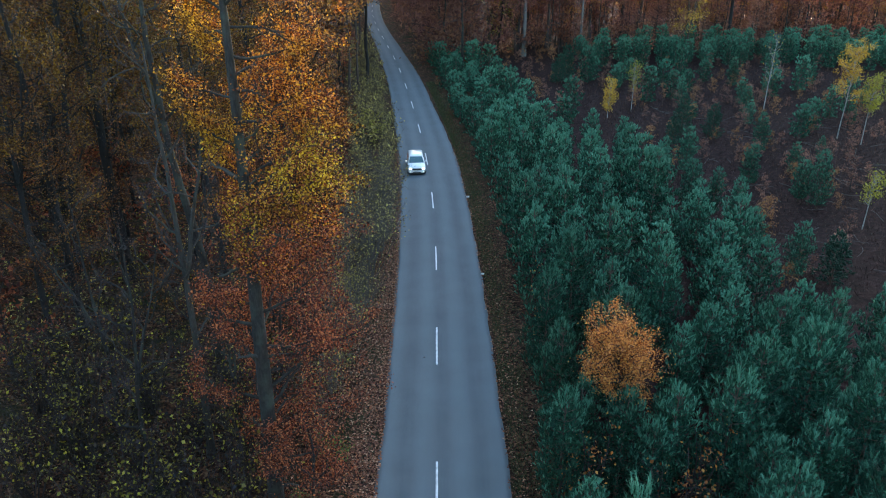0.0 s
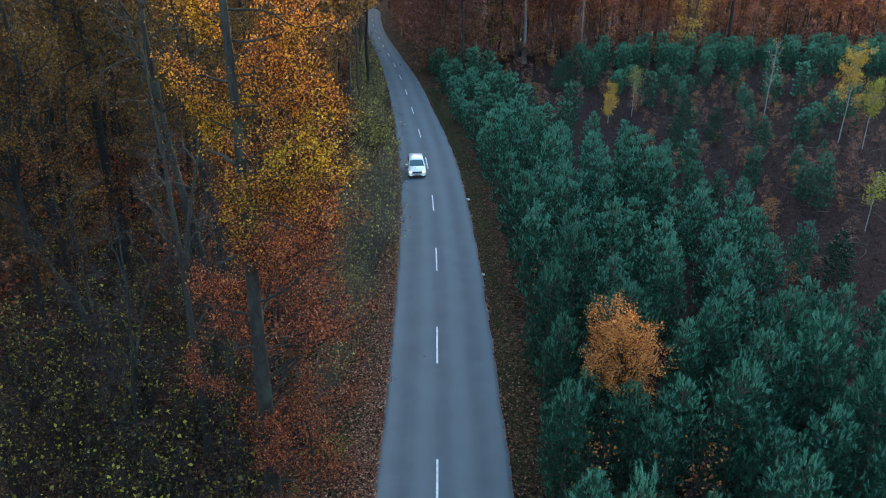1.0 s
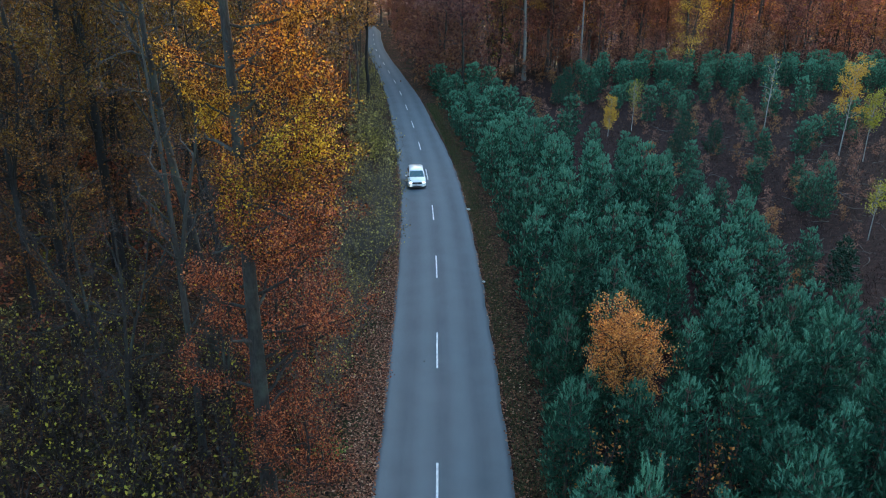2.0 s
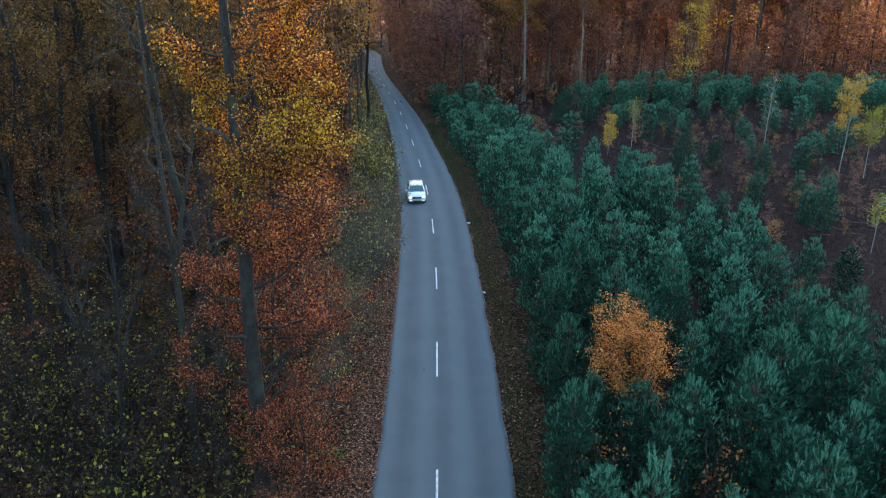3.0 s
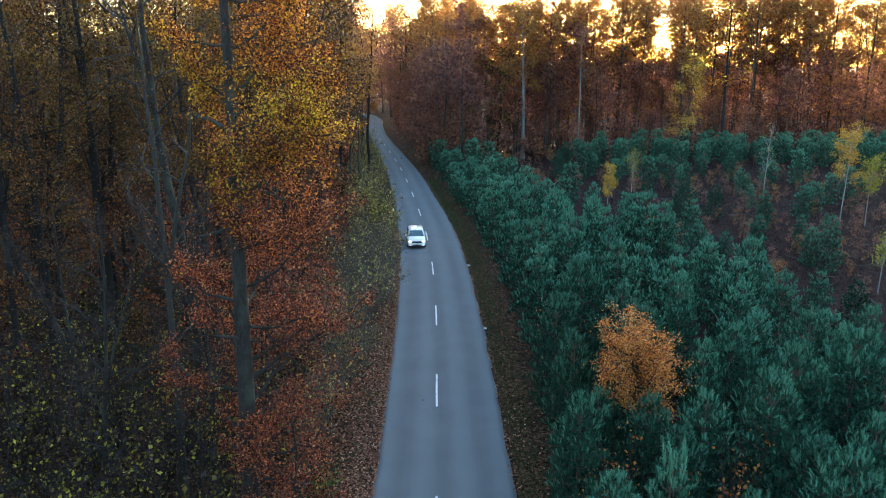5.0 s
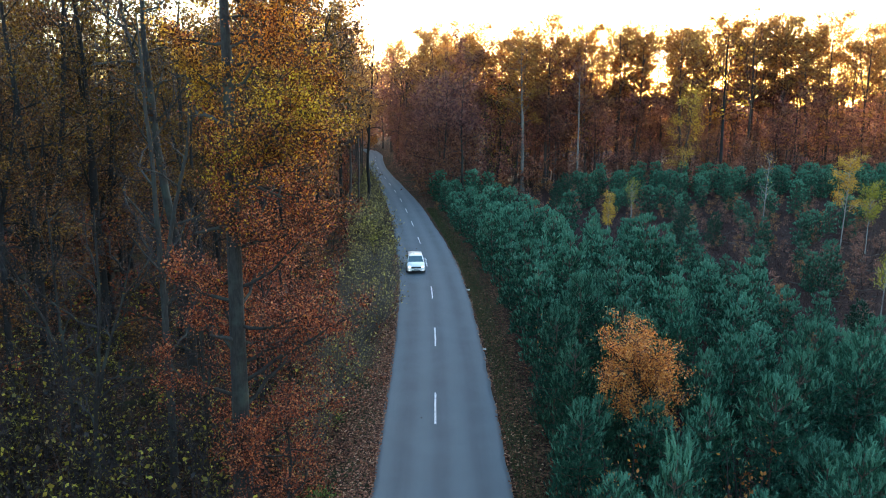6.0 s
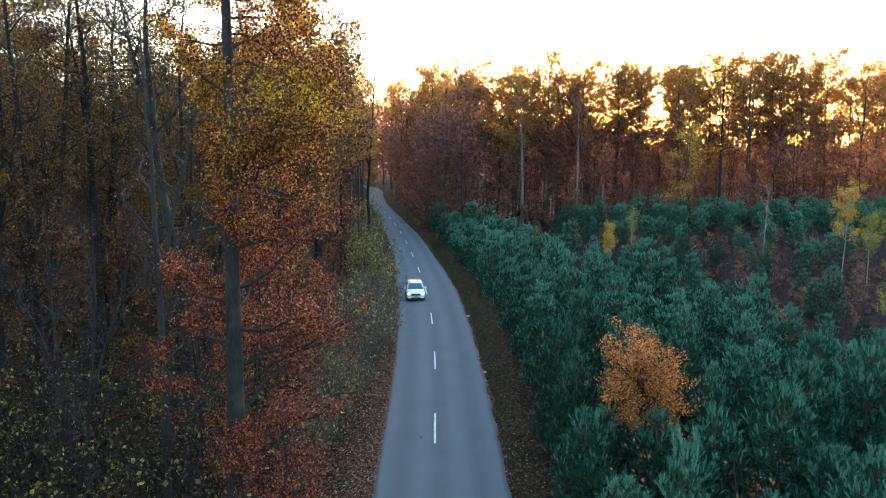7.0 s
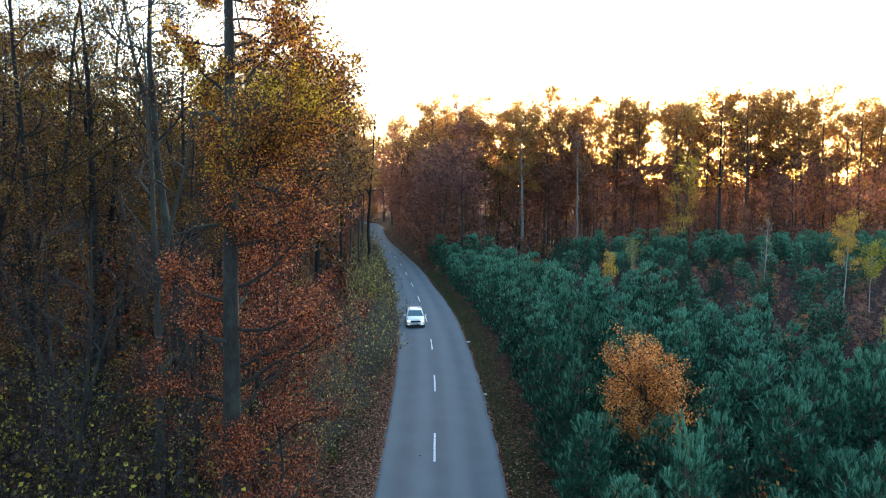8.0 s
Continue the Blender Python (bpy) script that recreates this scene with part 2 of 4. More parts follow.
def part(name, bm, material, parent, label="", smooth=False):
    me = bpy.data.meshes.new(name)
    bm.to_mesh(me)
    bm.free()
    me.materials.append(material)
    if smooth:
        for p in me.polygons:
            p.use_smooth = True
    return under(name, me, parent, label)


def unit(v):
    return v / (np.linalg.norm(v, axis=-1, keepdims=True) + 1e-9)


class Tubes:
    """Gathers tapered tubes into one array of quads."""

    def __init__(self):
        self.V, self.F, self.n = [], [], 0

    def add(self, pts, radii, sides):
        pts, radii = np.asarray(pts, float), np.asarray(radii, float)
        tan = unit(np.gradient(pts, axis=0))
        ref = np.where(np.abs(tan[:, 2:3]) > 0.9, np.array([[1.0, 0, 0]]), np.array([[0, 0, 1.0]]))
        a = unit(np.cross(tan, ref))
        c = np.cross(tan, a)
        ang = np.arange(sides) * 2 * np.pi / sides
        ring = pts[:, None] + radii[:, None, None] * (np.cos(ang)[None, :, None] * a[:, None] + np.sin(ang)[None, :, None] * c[:, None])
        k = len(pts)
        i = np.arange(k - 1)[:, None] * sides + np.arange(sides)[None]
        j = np.arange(k - 1)[:, None] * sides + (np.arange(sides)[None] + 1) % sides
        self.F.append(np.stack([i, j, j + sides, i + sides], -1).reshape(-1, 4) + self.n)
        self.V.append(ring.reshape(-1, 3))
        self.n += k * sides

    def mesh(self, name, material):
        return mesh_np(name, np.concatenate(self.V), np.concatenate(self.F), material, True)


def leaf_quads(rng, pts, size, flat=0.0, tri=False, slim=1.0):
    """Small folded leaf shapes at the points, turned at random."""
    n = len(pts)
    d = rng.normal(size=(n, 3))
    d[:, 2] -= 0.35
    d[:, 2] *= 1 - flat
    d = unit(d)
    s = rng.normal(size=(n, 3))
    s[:, 2] *= 1 - flat
    s = unit(np.cross(d, np.cross(s, d)))
    L = size * rng.uniform(0.6, 1.35, (n, 1))
    w = L * rng.uniform(0.28, 0.42, (n, 1)) * slim
    fold = np.cross(d, s) * L * 0.12
    if tri:
        q = np.stack([pts - d * L * 0.4 + s * w * 1.2, pts - d * L * 0.4 - s * w * 1.2, pts + d * L * 0.6], 1)
        return q.reshape(-1, 3), np.arange(n * 3).reshape(-1, 3)
    q = np.stack([pts - d * L * 0.5, pts + s * w + fold, pts + d * L * 0.5, pts - s * w + fold], 1)
    return q.reshape(-1, 3), np.arange(n * 4).reshape(-1, 4)


def crooked(rng, start, direction, length, bend, steps, lift=0.0):
    """A crooked line of points that sets out in a direction."""
    pts, d = [np.array(start, float)], unit(np.array(direction, float))
    for _ in range(steps):
        d = unit(d + rng.normal(size=3) * bend + np.array([0, 0, lift]))
        pts.append(pts[-1] + d * length / steps)
    return np.array(pts)


def along(path, f):
    x = f * (len(path) - 1)
    i = min(int(x), len(path) - 2)
    return path[i] + (path[i + 1] - path[i]) * (x - i), unit(path[i + 1] - path[i])


def broadleaf(name, seed, height, radius, crown_from, spread, limbs, leaves, leaf, bark, foliage, label, category="tree",
              lean=(0, 0), towards=(0, 0), wobble=0.05, subs=5, twigs=4, fork=None, spray=0.3, rise=(0.1, 0.9), upper=None, change=0.5, coarse=False, slim=1.0, fine=True, dome=0.35, verge=None, skew=0.25, sway=None, limb=0.24, lobe=None):
    """A broadleaved tree: a tapered crooked trunk, limbs with twigs, and a crown of single leaves."""
    rng = np.random.default_rng(seed)
    top = new(name)
    steps = 8 if coarse else 12
    trunk = crooked(rng, (0, 0, -0.2), (lean[0], lean[1], 1), height * 0.94, wobble if sway is None else sway, steps, 0.06 if sway is None else 0.0)
    trunk[:, 2] *= height * 0.94 / trunk[-1, 2]
    f = np.linspace(0, 1, steps + 1)
    rad = radius * (1 - f) ** 0.8 + 0.02
    rad[0] *= 1.35
    tt = Tubes()
    tt.add(trunk, rad, 6 if coarse else 10)
    bt, spots, boughs = Tubes(), [], []
    az = rng.uniform(0, 6.28)
    trunks = [(trunk, rad)]
    if fork:
        p, d = along(trunk, fork)
        second = crooked(rng, p, (rng.choice([-0.25, 0.25]), rng.normal() * 0.12, 1), height * (0.9 - fork), wobble * 1.6, 8, 0.08)
        r2 = np.interp(fork, f, rad) * 0.75 * (1 - np.linspace(0, 1, 9)) + 0.02
        tt.add(second, r2, 5 if coarse else 8)
        trunks.append((second, r2))
    extra = lobe[3] if lobe else 0
    for i in range(limbs + extra):
        tp, tr = trunks[i % len(trunks)] if fork else trunks[0]
        h = crown_from + (0.98 - crown_from) * min(1.0, (i + rng.uniform(0, 1)) / limbs) ** 0.9
        if tp is not trunk:
            h = max(0.05, (h - fork) / (1 - fork))
        p, d = along(tp, min(h, 0.99))
        az += 2.4 + rng.normal() * 0.4
        hh = p[2] / height
        out = spread * (dome + (1 - dome) * math.sin(min(1, max(0.0, (1.06 - hh) / (1.1 - crown_from))) * 2.2)) * rng.uniform(0.7, 1.15)
        dirn = np.array([math.cos(az) + towards[0], math.sin(az) + towards[1], rise[0] + (rise[1] - rise[0]) * hh + rng.normal() * 0.12])
        pull = math.hypot(*towards)
        if pull > 0.3:
            out *= 1 + skew * (math.cos(az) * towards[0] + math.sin(az) * towards[1]) / pull
        if verge and dirn[0] > 0.1:
            out = min(out, max(0.8, (verge - p[0]) / unit(dirn)[0]) * 0.82)
        if i >= limbs:
            h = lobe[0] + (lobe[1] - lobe[0]) * rng.uniform()
            p, d = along(tp, h)
            turn = lobe[2] + rng.normal() * 0.3
            dirn, out = np.array([math.cos(turn), math.sin(turn), 0.22]), lobe[4] * rng.uniform(0.85, 1.05)
        bough = crooked(rng, p, dirn, out, 0.14 if coarse else 0.22, 3 if coarse else 7, 0.03)
        if not coarse:
            main, bt = Tubes(), Tubes()
            boughs.append((main, bt))
        r = np.interp(min(h, 0.99), np.linspace(0, 1, len(tr)), tr) * limb + 0.012
        (bt if coarse else main).add(bough, r * (1 - np.linspace(0, 1, len(bough))) ** 0.8 + 0.012, 3 if coarse else 6)
        for k in range(subs):
            fs = 0.25 + 0.75 * (k + rng.uniform(0, 1)) / subs
            p2, d2 = along(bough, min(fs, 0.999))
            sub = crooked(rng, p2, d2 + rng.normal(size=3) * 0.65 + np.array([0, 0, 0.15]), out * rng.uniform(0.25, 0.5) * (1.25 - 0.5 * fs), 0.2, 2 if coarse else 4, 0.03)
            bt.add(sub, np.linspace(r * 0.4 * (1.1 - fs) + 0.012, 0.007, len(sub)), 3 if coarse else 4)
            spots.append(np.concatenate([sub[1:], 0.5 * (sub[1:] + sub[:-1])]))
            for _ in range(twigs):
                p3, d3 = along(sub, rng.uniform(0.25, 0.99))
                tw = crooked(rng, p3, d3 + rng.normal(size=3) * 0.7, out * rng.uniform(0.1, 0.24), 0.2, 2)
                bt.add(tw, (0.008, 0.006, 0.003), 3)
                spots.append(tw)
    under("trunk", tt.mesh("trunk", bark), top)
    if coarse:
        tagged(under("branchwork", bt.mesh("branchwork", TWIG), top), kind="stuff")
    for main, bt in boughs:
        ob = under("limb", main.mesh("limb", bark), top)
        tagged(under("twigwork", bt.mesh("twigwork", TWIG), ob), kind="stuff")
    if leaves:
        spots = np.concatenate(spots)
        weight = rng.gamma(0.55 if not coarse else 0.9, size=len(spots))
        pts = spots[rng.choice(len(spots), leaves, p=weight / weight.sum())] + rng.normal(size=(leaves, 3)) * spray * np.array([1, 1, 0.8])
        V, F = leaf_quads(rng, pts, leaf, 0.0, coarse or fine is False, slim)
        me = mesh_np("crown", V, F, foliage)
        # second leaf colour by height, partly standing for sunlit tops
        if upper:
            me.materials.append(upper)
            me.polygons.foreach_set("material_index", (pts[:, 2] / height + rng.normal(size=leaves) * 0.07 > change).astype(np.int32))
        under("crown", me, top)
    return tagged(top, label, category)


def shoots_mesh(rng, S, D, L, fat, sides, blades, blade, wide):
    """Bottle-brush shoots: a rounded body of dense needles and single needles that stand out of it."""
    n = len(S)
    a1 = unit(np.cross(D, rng.normal(size=(n, 3))))
    a2 = np.cross(D, a1)
    thick = fat * rng.uniform(0.8, 1.25, (n, 1))
    tip = S + D * L[:, None]
    rings = []
    for at, r in ((0.0, 0.6), (0.45, 1.0), (0.82, 0.82)):
        c = S + D * L[:, None] * at
        rings.append([c + thick * r * (math.cos(t) * a1 + math.sin(t) * a2) for t in np.arange(sides) * 2 * np.pi / sides])
    # one island a shoot: corners are shared within it
    k = 3 * sides + 1
    V = np.stack([p for ring in rings for p in ring] + [tip], 1).reshape(-1, 3)
    face = []
    for q in range(2):
        for t in range(sides):
            u = (t + 1) % sides
            face += [(q * sides + t, q * sides + u, q * sides + sides + u), (q * sides + t, q * sides + sides + u, q * sides + sides + t)]
    face += [(2 * sides + t, 2 * sides + (t + 1) % sides, 3 * sides) for t in range(sides)]
    F = (np.array(face)[None] + np.arange(n)[:, None, None] * k).reshape(-1, 3)
    if blades:
        ax = np.repeat(D, blades, 0)
        base = np.repeat(S, blades, 0) + ax * np.repeat(L, blades)[:, None] * rng.uniform(0.05, 1.0, (n * blades, 1))
        out = unit(np.cross(ax, rng.normal(size=(n * blades, 3))))
        dr = unit(ax * 0.9 + out)
        ln = (blade + np.repeat(thick, blades, 0)) * rng.uniform(0.8, 1.2, (n * blades, 1))
        w = unit(np.cross(dr, rng.normal(size=(n * blades, 3)))) * wide
        N = np.stack([base - w, base + w, base + dr * ln], 1).reshape(-1, 3)
        F = np.concatenate([F, np.arange(len(N)).reshape(-1, 3) + len(V)])
        V = np.concatenate([V, N])
    return V, F


def conifer(name, seed, height, reach, label, tiers=11, big=7, small=4, sides=4, blades=26, blade=0.082, wide=0.0066, fat=0.024, needles=None, rise=1.0, candles=7, lead=0.26, core=1300, widest=0.36, lit_share=0.48, scale=0.5):
    """A young pine: a straight stem, whorls of rising branches that end in rounded clumps of upright shoots, and long candles at the top."""
    rng = np.random.default_rng(seed)
    top = new(name)
    stem = crooked(rng, (0, 0, -0.1), (0, 0, 1), height * 0.93, 0.02, 10, 0.05)
    stem[:, 2] *= height * 0.93 / stem[-1, 2]
    tt, bt = Tubes(), Tubes()
    tt.add(stem, 0.085 * height / 7 * (1 - np.linspace(0, 1, 11)) + 0.012, 7)
    # young marks shoots in the lighter tone, with more towards the lit top
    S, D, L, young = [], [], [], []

    def clump(p, out, count, size, share):
        for q in range(count):
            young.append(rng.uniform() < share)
            o = unit(rng.normal(size=3) + np.array([0, 0, 0.5])) * rng.uniform(0.05, 0.22) * size
            S.append(p + o)
            D.append(unit(out * 0.2 + np.array([0, 0, 1.05 * rise]) + o * 3.4 / size + rng.normal(size=3) * 0.16))
            L.append(rng.uniform(0.18, 0.27) * size)

    for wi in range(tiers):
        f = 0.05 + 0.90 * (wi + rng.uniform(0, 0.5)) / tiers
        p, _ = along(stem, min(f, 0.985))
        g = max(0.0, (f - widest) / (1 - widest))
        out = reach * ((1 - g ** 1.7) ** 0.85 if f > widest else 0.62 + 0.38 * f / widest)
        k = int(rng.integers(5, 8)) if g < 0.6 else 5
        a0 = rng.uniform(0, 6.28)
        for j in range(k):
            a = a0 + j * 6.283 / k + rng.normal() * 0.22
            ln = out * rng.uniform(0.68, 1.12)
            slope = 0.25 + 0.75 * g
            br = crooked(rng, p, (math.cos(a), math.sin(a), slope), ln * math.hypot(1, slope) * 0.93, 0.07, 4, 0.06)
            bt.add(br, np.linspace(0.022, 0.008, len(br)), 3)
            flat = np.array([math.cos(a), math.sin(a), 0.0])
            clump(br[-1], flat, big, rng.uniform(0.9, 1.25), lit_share * (0.5 + g))
            for s in np.arange(0.42, ln * 0.85, 0.42):
                q, d = along(br, max(0.05, 1 - s / ln))
                for way in (-1, 1):
                    sd = unit(d + way * 1.1 * np.array([-d[1], d[0], 0.1]))
                    ends = q + sd * rng.uniform(0.18, 0.42) * min(1.0, 0.5 + s)
                    bt.add(np.stack([q, ends]), (0.010, 0.006), 3)
                    clump(ends, unit(flat + sd), small, rng.uniform(0.8, 1.1), 0.3 * lit_share * (0.5 + g))
            if g > 0.45:
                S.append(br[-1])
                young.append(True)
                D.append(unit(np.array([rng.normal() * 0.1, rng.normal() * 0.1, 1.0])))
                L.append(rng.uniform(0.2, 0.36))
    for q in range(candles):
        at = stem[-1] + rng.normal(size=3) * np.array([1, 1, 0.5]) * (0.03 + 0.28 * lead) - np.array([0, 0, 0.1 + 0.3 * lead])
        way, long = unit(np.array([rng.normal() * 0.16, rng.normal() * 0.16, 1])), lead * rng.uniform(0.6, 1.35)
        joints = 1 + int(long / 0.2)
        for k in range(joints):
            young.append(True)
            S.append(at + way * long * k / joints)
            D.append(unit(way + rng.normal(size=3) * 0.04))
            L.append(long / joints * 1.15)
    V, F = shoots_mesh(rng, np.array(S), np.array(D), np.array(L), fat, sides, blades, blade, wide)
    # older needles close to the stem make the crown dense
    fz = rng.uniform(0.06, 0.80, core)
    g = np.maximum(0, (fz - widest) / (1 - widest))
    rr = reach * (1 - g ** 1.7) ** 0.85 * rng.uniform(0.05, 0.6, core)
    aa = rng.uniform(0, 6.283, core)
    cp = np.stack([rr * np.cos(aa), rr * np.sin(aa), fz * height * 0.93 + rr * 0.25], -1)
    cd = unit(np.stack([np.cos(aa), np.sin(aa), rng.uniform(0, 1.2, core)], -1) + rng.normal(size=(core, 3)) * 0.4)
    cs = unit(np.cross(cd, rng.normal(size=(core, 3)))) * 0.10 * scale
    N = np.stack([cp - cs, cp + cs, cp + cd * 0.34 * scale], 1).reshape(-1, 3)
    F = np.concatenate([F, np.arange(len(N)).reshape(-1, 3) + len(V)])
    V = np.concatenate([V, N])
    under("trunk", tt.mesh("trunk", BARK_PINE), top)
    tagged(under("branchwork", bt.mesh("branchwork", BARK_PINE), top), kind="stuff")
    me = mesh_np("crown", V, F, needles or NEEDLE, True)
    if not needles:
        me.materials.append(NEEDLE_LIT_TOP)
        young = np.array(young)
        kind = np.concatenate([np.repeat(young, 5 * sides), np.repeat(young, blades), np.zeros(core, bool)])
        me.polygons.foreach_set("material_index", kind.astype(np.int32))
    under("crown", me, top)
    return tagged(top, label, "pine tree")


def shrub(name, seed, height, spread, stems, leaves, leaf, foliage, label, category="shrub", spray=0.22, bark=None, coarse=False):
    """A bush of many thin stems from one foot, with twigs and sparse leaves."""
    rng = np.random.default_rng(seed)
    top = new(name)
    bt, spots = Tubes(), []
    for i in range(stems):
        a = rng.uniform(0, 6.28)
        o = rng.uniform(0, 1) ** 0.6
        st = crooked(rng, (math.cos(a) * 0.3 * o, math.sin(a) * 0.3 * o, -0.1), (math.cos(a) * o * spread / height, math.sin(a) * o * spread / height, 1), height * rng.uniform(0.6, 1.05), 0.1, 3 if coarse else 5, 0.0)
        bt.add(st, np.linspace(0.028, 0.008, len(st)) * height / 4, 3 if coarse else 4)
        for k in range(3 if coarse else 6):
            p, d = along(st, rng.uniform(0.25, 0.99))
            tw = crooked(rng, p, d * 0.6 + rng.normal(size=3) * 0.6, height * rng.uniform(0.1, 0.28), 0.2, 1 if coarse else 2)
            bt.add(tw, np.linspace(0.011, 0.004, len(tw)), 3)
            spots += [tw[1:], st[2:]]
            for _ in range(0 if coarse else 2):
                p3, d3 = along(tw, rng.uniform(0.3, 0.99))
                t3 = crooked(rng, p3, d3 + rng.normal(size=3) * 0.7, height * rng.uniform(0.05, 0.13), 0.2, 1)
                bt.add(t3, (0.006, 0.003), 3)
                spots.append(t3)
    under("twigwork", bt.mesh("twigwork", bark or TWIG), top)
    spots = np.concatenate(spots)
    weight = rng.gamma(0.3, size=len(spots))
    pts = spots[rng.choice(len(spots), leaves, p=weight / weight.sum())] + rng.normal(size=(leaves, 3)) * spray
    pts[:, 2] = np.maximum(pts[:, 2], 0.05)
    V, F = leaf_quads(rng, pts, leaf, 0.0, coarse)
    under("foliage", mesh_np("foliage", V, F, foliage), top)
    return tagged(top, label, category)


# ---- the plan ----
ROAD_Y = [-400, 0, 23.6, 31, 36, 45, 60.8, 72.7, 82.6, 95, 109, 120, 134.6, 165, 185, 204, 226, 246, 262, 276]
ROAD_X = [0, 0, 0.0, -0.04, -0.1, -0.26, -0.85, -1.7, -2.65, -4.0, -5.65, -7.05, -9.2, -14.1, -17.0, -19.1, -20.9, -25.0, -33.0, -45.0]


def road_x(y):
    """The middle of the road, smoothed."""
    ys = np.asarray(y, float)[..., None] + np.linspace(-5, 5, 5)
    return np.interp(ys, ROAD_Y, ROAD_X).mean(-1)


def ground_z(x, y):
    """The ground is level at the road and swells gently in the woods."""
    x, y = np.asarray(x, float), np.asarray(y, float)
    off = np.clip((np.abs(x - road_x(y)) - 5) / 14, 0, 1)
    swell = 0.35 * np.sin(x * 0.13 + 1.3) * np.cos(y * 0.11) + 0.25 * np.sin(x * 0.041 - y * 0.06)
    return -0.03 + off * swell + 0.10 * np.clip((np.abs(x - road_x(y)) - 3.0) / 1.2, 0, 1)


# ground
gx = np.unique(np.concatenate([-np.geomspace(90, 4000, 14), np.arange(-90, 91, 2.0), np.arange(-12, 12, 0.5), np.geomspace(90, 4000, 14)]))
gy = np.unique(np.concatenate([-np.geomspace(20, 4000, 14), np.arange(-20, 200, 2.0), np.geomspace(200, 4000, 16)]))
X, Y = np.meshgrid(gx, gy)
V = np.stack([X, Y, ground_z(X, Y)], -1).reshape(-1, 3)
i = (np.arange(len(gy) - 1)[:, None] * len(gx) + np.arange(len(gx) - 1)[None]).ravel()
ground = under("ground", mesh_np("ground", V, np.stack([i, i + 1, i + 1 + len(gx), i + len(gx)], -1), GROUND, True))
tagged(ground, "forest floor of brown fallen leaves, grass and bare soil", "ground", "", "structure")

# road: a cambered slab with ragged edges
ry = np.concatenate([np.arange(-60, 15, 3.0), np.arange(15, 130, 0.4), np.arange(130, 277, 2.0)])
cx = road_x(ry)
HALF = 2.98
rag = np.random.default_rng(5)


def ragged(n):
    a = rag.normal(size=n)
    return np.convolve(a, np.ones(5) / 5, "same") * 0.07 + np.convolve(rag.normal(size=n), np.ones(25) / 25, "same") * 0.16


half = np.interp(ry, [0, 70, 110, 135, 170], [HALF, HALF, 2.65, 2.3, 2.1])
el, er = -half + ragged(len(ry)), half + ragged(len(ry))
cols = []
for f in (0.0, 0.0, 0.05, 0.25, 0.5, 0.75, 0.95, 1.0, 1.0):
    cols.append(el + (er - el) * f)
lat = np.stack(cols, 1)
z = 0.02 + 0.05 * (1 - (lat / HALF) ** 2)
z[:, 0] = z[:, -1] = -0.08
z[:, 1] = z[:, -2] = 0.012
V = np.stack([cx[:, None] + lat, np.repeat(ry[:, None], 9, 1), z], -1).reshape(-1, 3)
i = (np.arange(len(ry) - 1)[:, None] * 9 + np.arange(8)[None]).ravel()
F = np.stack([i, i + 1, i + 10, i + 9], -1)
me = mesh_np("road", V, F, ASPHALT, True)
uvl = me.uv_layers.new(name="along")
uvv = np.stack([lat.ravel(), np.repeat(ry, 9)], 1)[F.ravel()]
uvl.data.foreach_set("uv", uvv.astype(np.float32).ravel())
road = under("road", me)
tagged(road, "narrow worn grey asphalt forest road with crumbling edges", "road", "", "structure")
for k in range(-1, 16):
    y0 = 33.8 + 11.87 * k
    ys = np.linspace(y0, y0 + 4.0, 9)
    c = road_x(ys) + np.interp(ys, [36, 48, 60, 80], [-0.26, -0.13, -0.08, -0.05])
    prof = np.array([(-0.052, 0.0), (-0.047, 0.006), (0.047, 0.006), (0.052, 0.0)])
    V = np.stack([c[:, None] + prof[None, :, 0], np.repeat(ys[:, None], 4, 1), 0.0705 + prof[None, :, 1] + 0 * ys[:, None]], -1).reshape(-1, 3)
    i = (np.arange(8)[:, None] * 4 + np.arange(3)[None]).ravel()
    under("lane_dash", mesh_np("lane_dash", V, np.stack([i, i + 1, i + 5, i + 4], -1), PAINT), road, "worn white painted dash")


# ---- vegetation ----
def place(ob, x, y, turn=0.0, size=1.0, tall=None):
    return copy_thing(ob, pose(x, y, float(ground_z(x, y)), 0, 0, turn) @ Matrix.Diagonal((size, size, tall or size, 1)))


def settle(ob, x, y, turn=0.0):
    ob.matrix_basis = pose(x, y, float(ground_z(x, y)), 0, 0, turn)
    return ob


def scatter(seed, x0, x1, y0, y1, gap, allowed, tries=6000):
    """Places at least gap apart within an area."""
    rng = np.random.default_rng(seed)
    kept = []
    for _ in range(tries):
        x, y = rng.uniform(x0, x1), rng.uniform(y0, y1)
        if allowed(x, y) and all((x - a) ** 2 + (y - c) ** 2 > gap * gap for a, c in kept):
            kept.append((x, y))
    return kept


def spread_out(kinds, spots, seed, sizes, group):
    """Sets kinds out on the spots, each turned and sized at random. The first of each kind used stands on a spot itself."""
    rng = np.random.default_rng(seed)
    used = set()
    for x, y in spots:
        ob = kinds[int(rng.integers(0, len(kinds)))]
        s = rng.uniform(*sizes)
        t = rng.uniform(0, 360)
        if ob.name not in used and "placed" not in ob:
            used.add(ob.name)
            ob["placed"] = 1
            ob.matrix_basis = pose(x, y, float(ground_z(x, y)), 0, 0, t) @ Matrix.Diagonal((s, s, s, 1))
            tagged(ob, group=group)
        else:
            tagged(place(ob, x, y, t, s), group=group)


def side(x, y):
    return x - float(road_x(y))


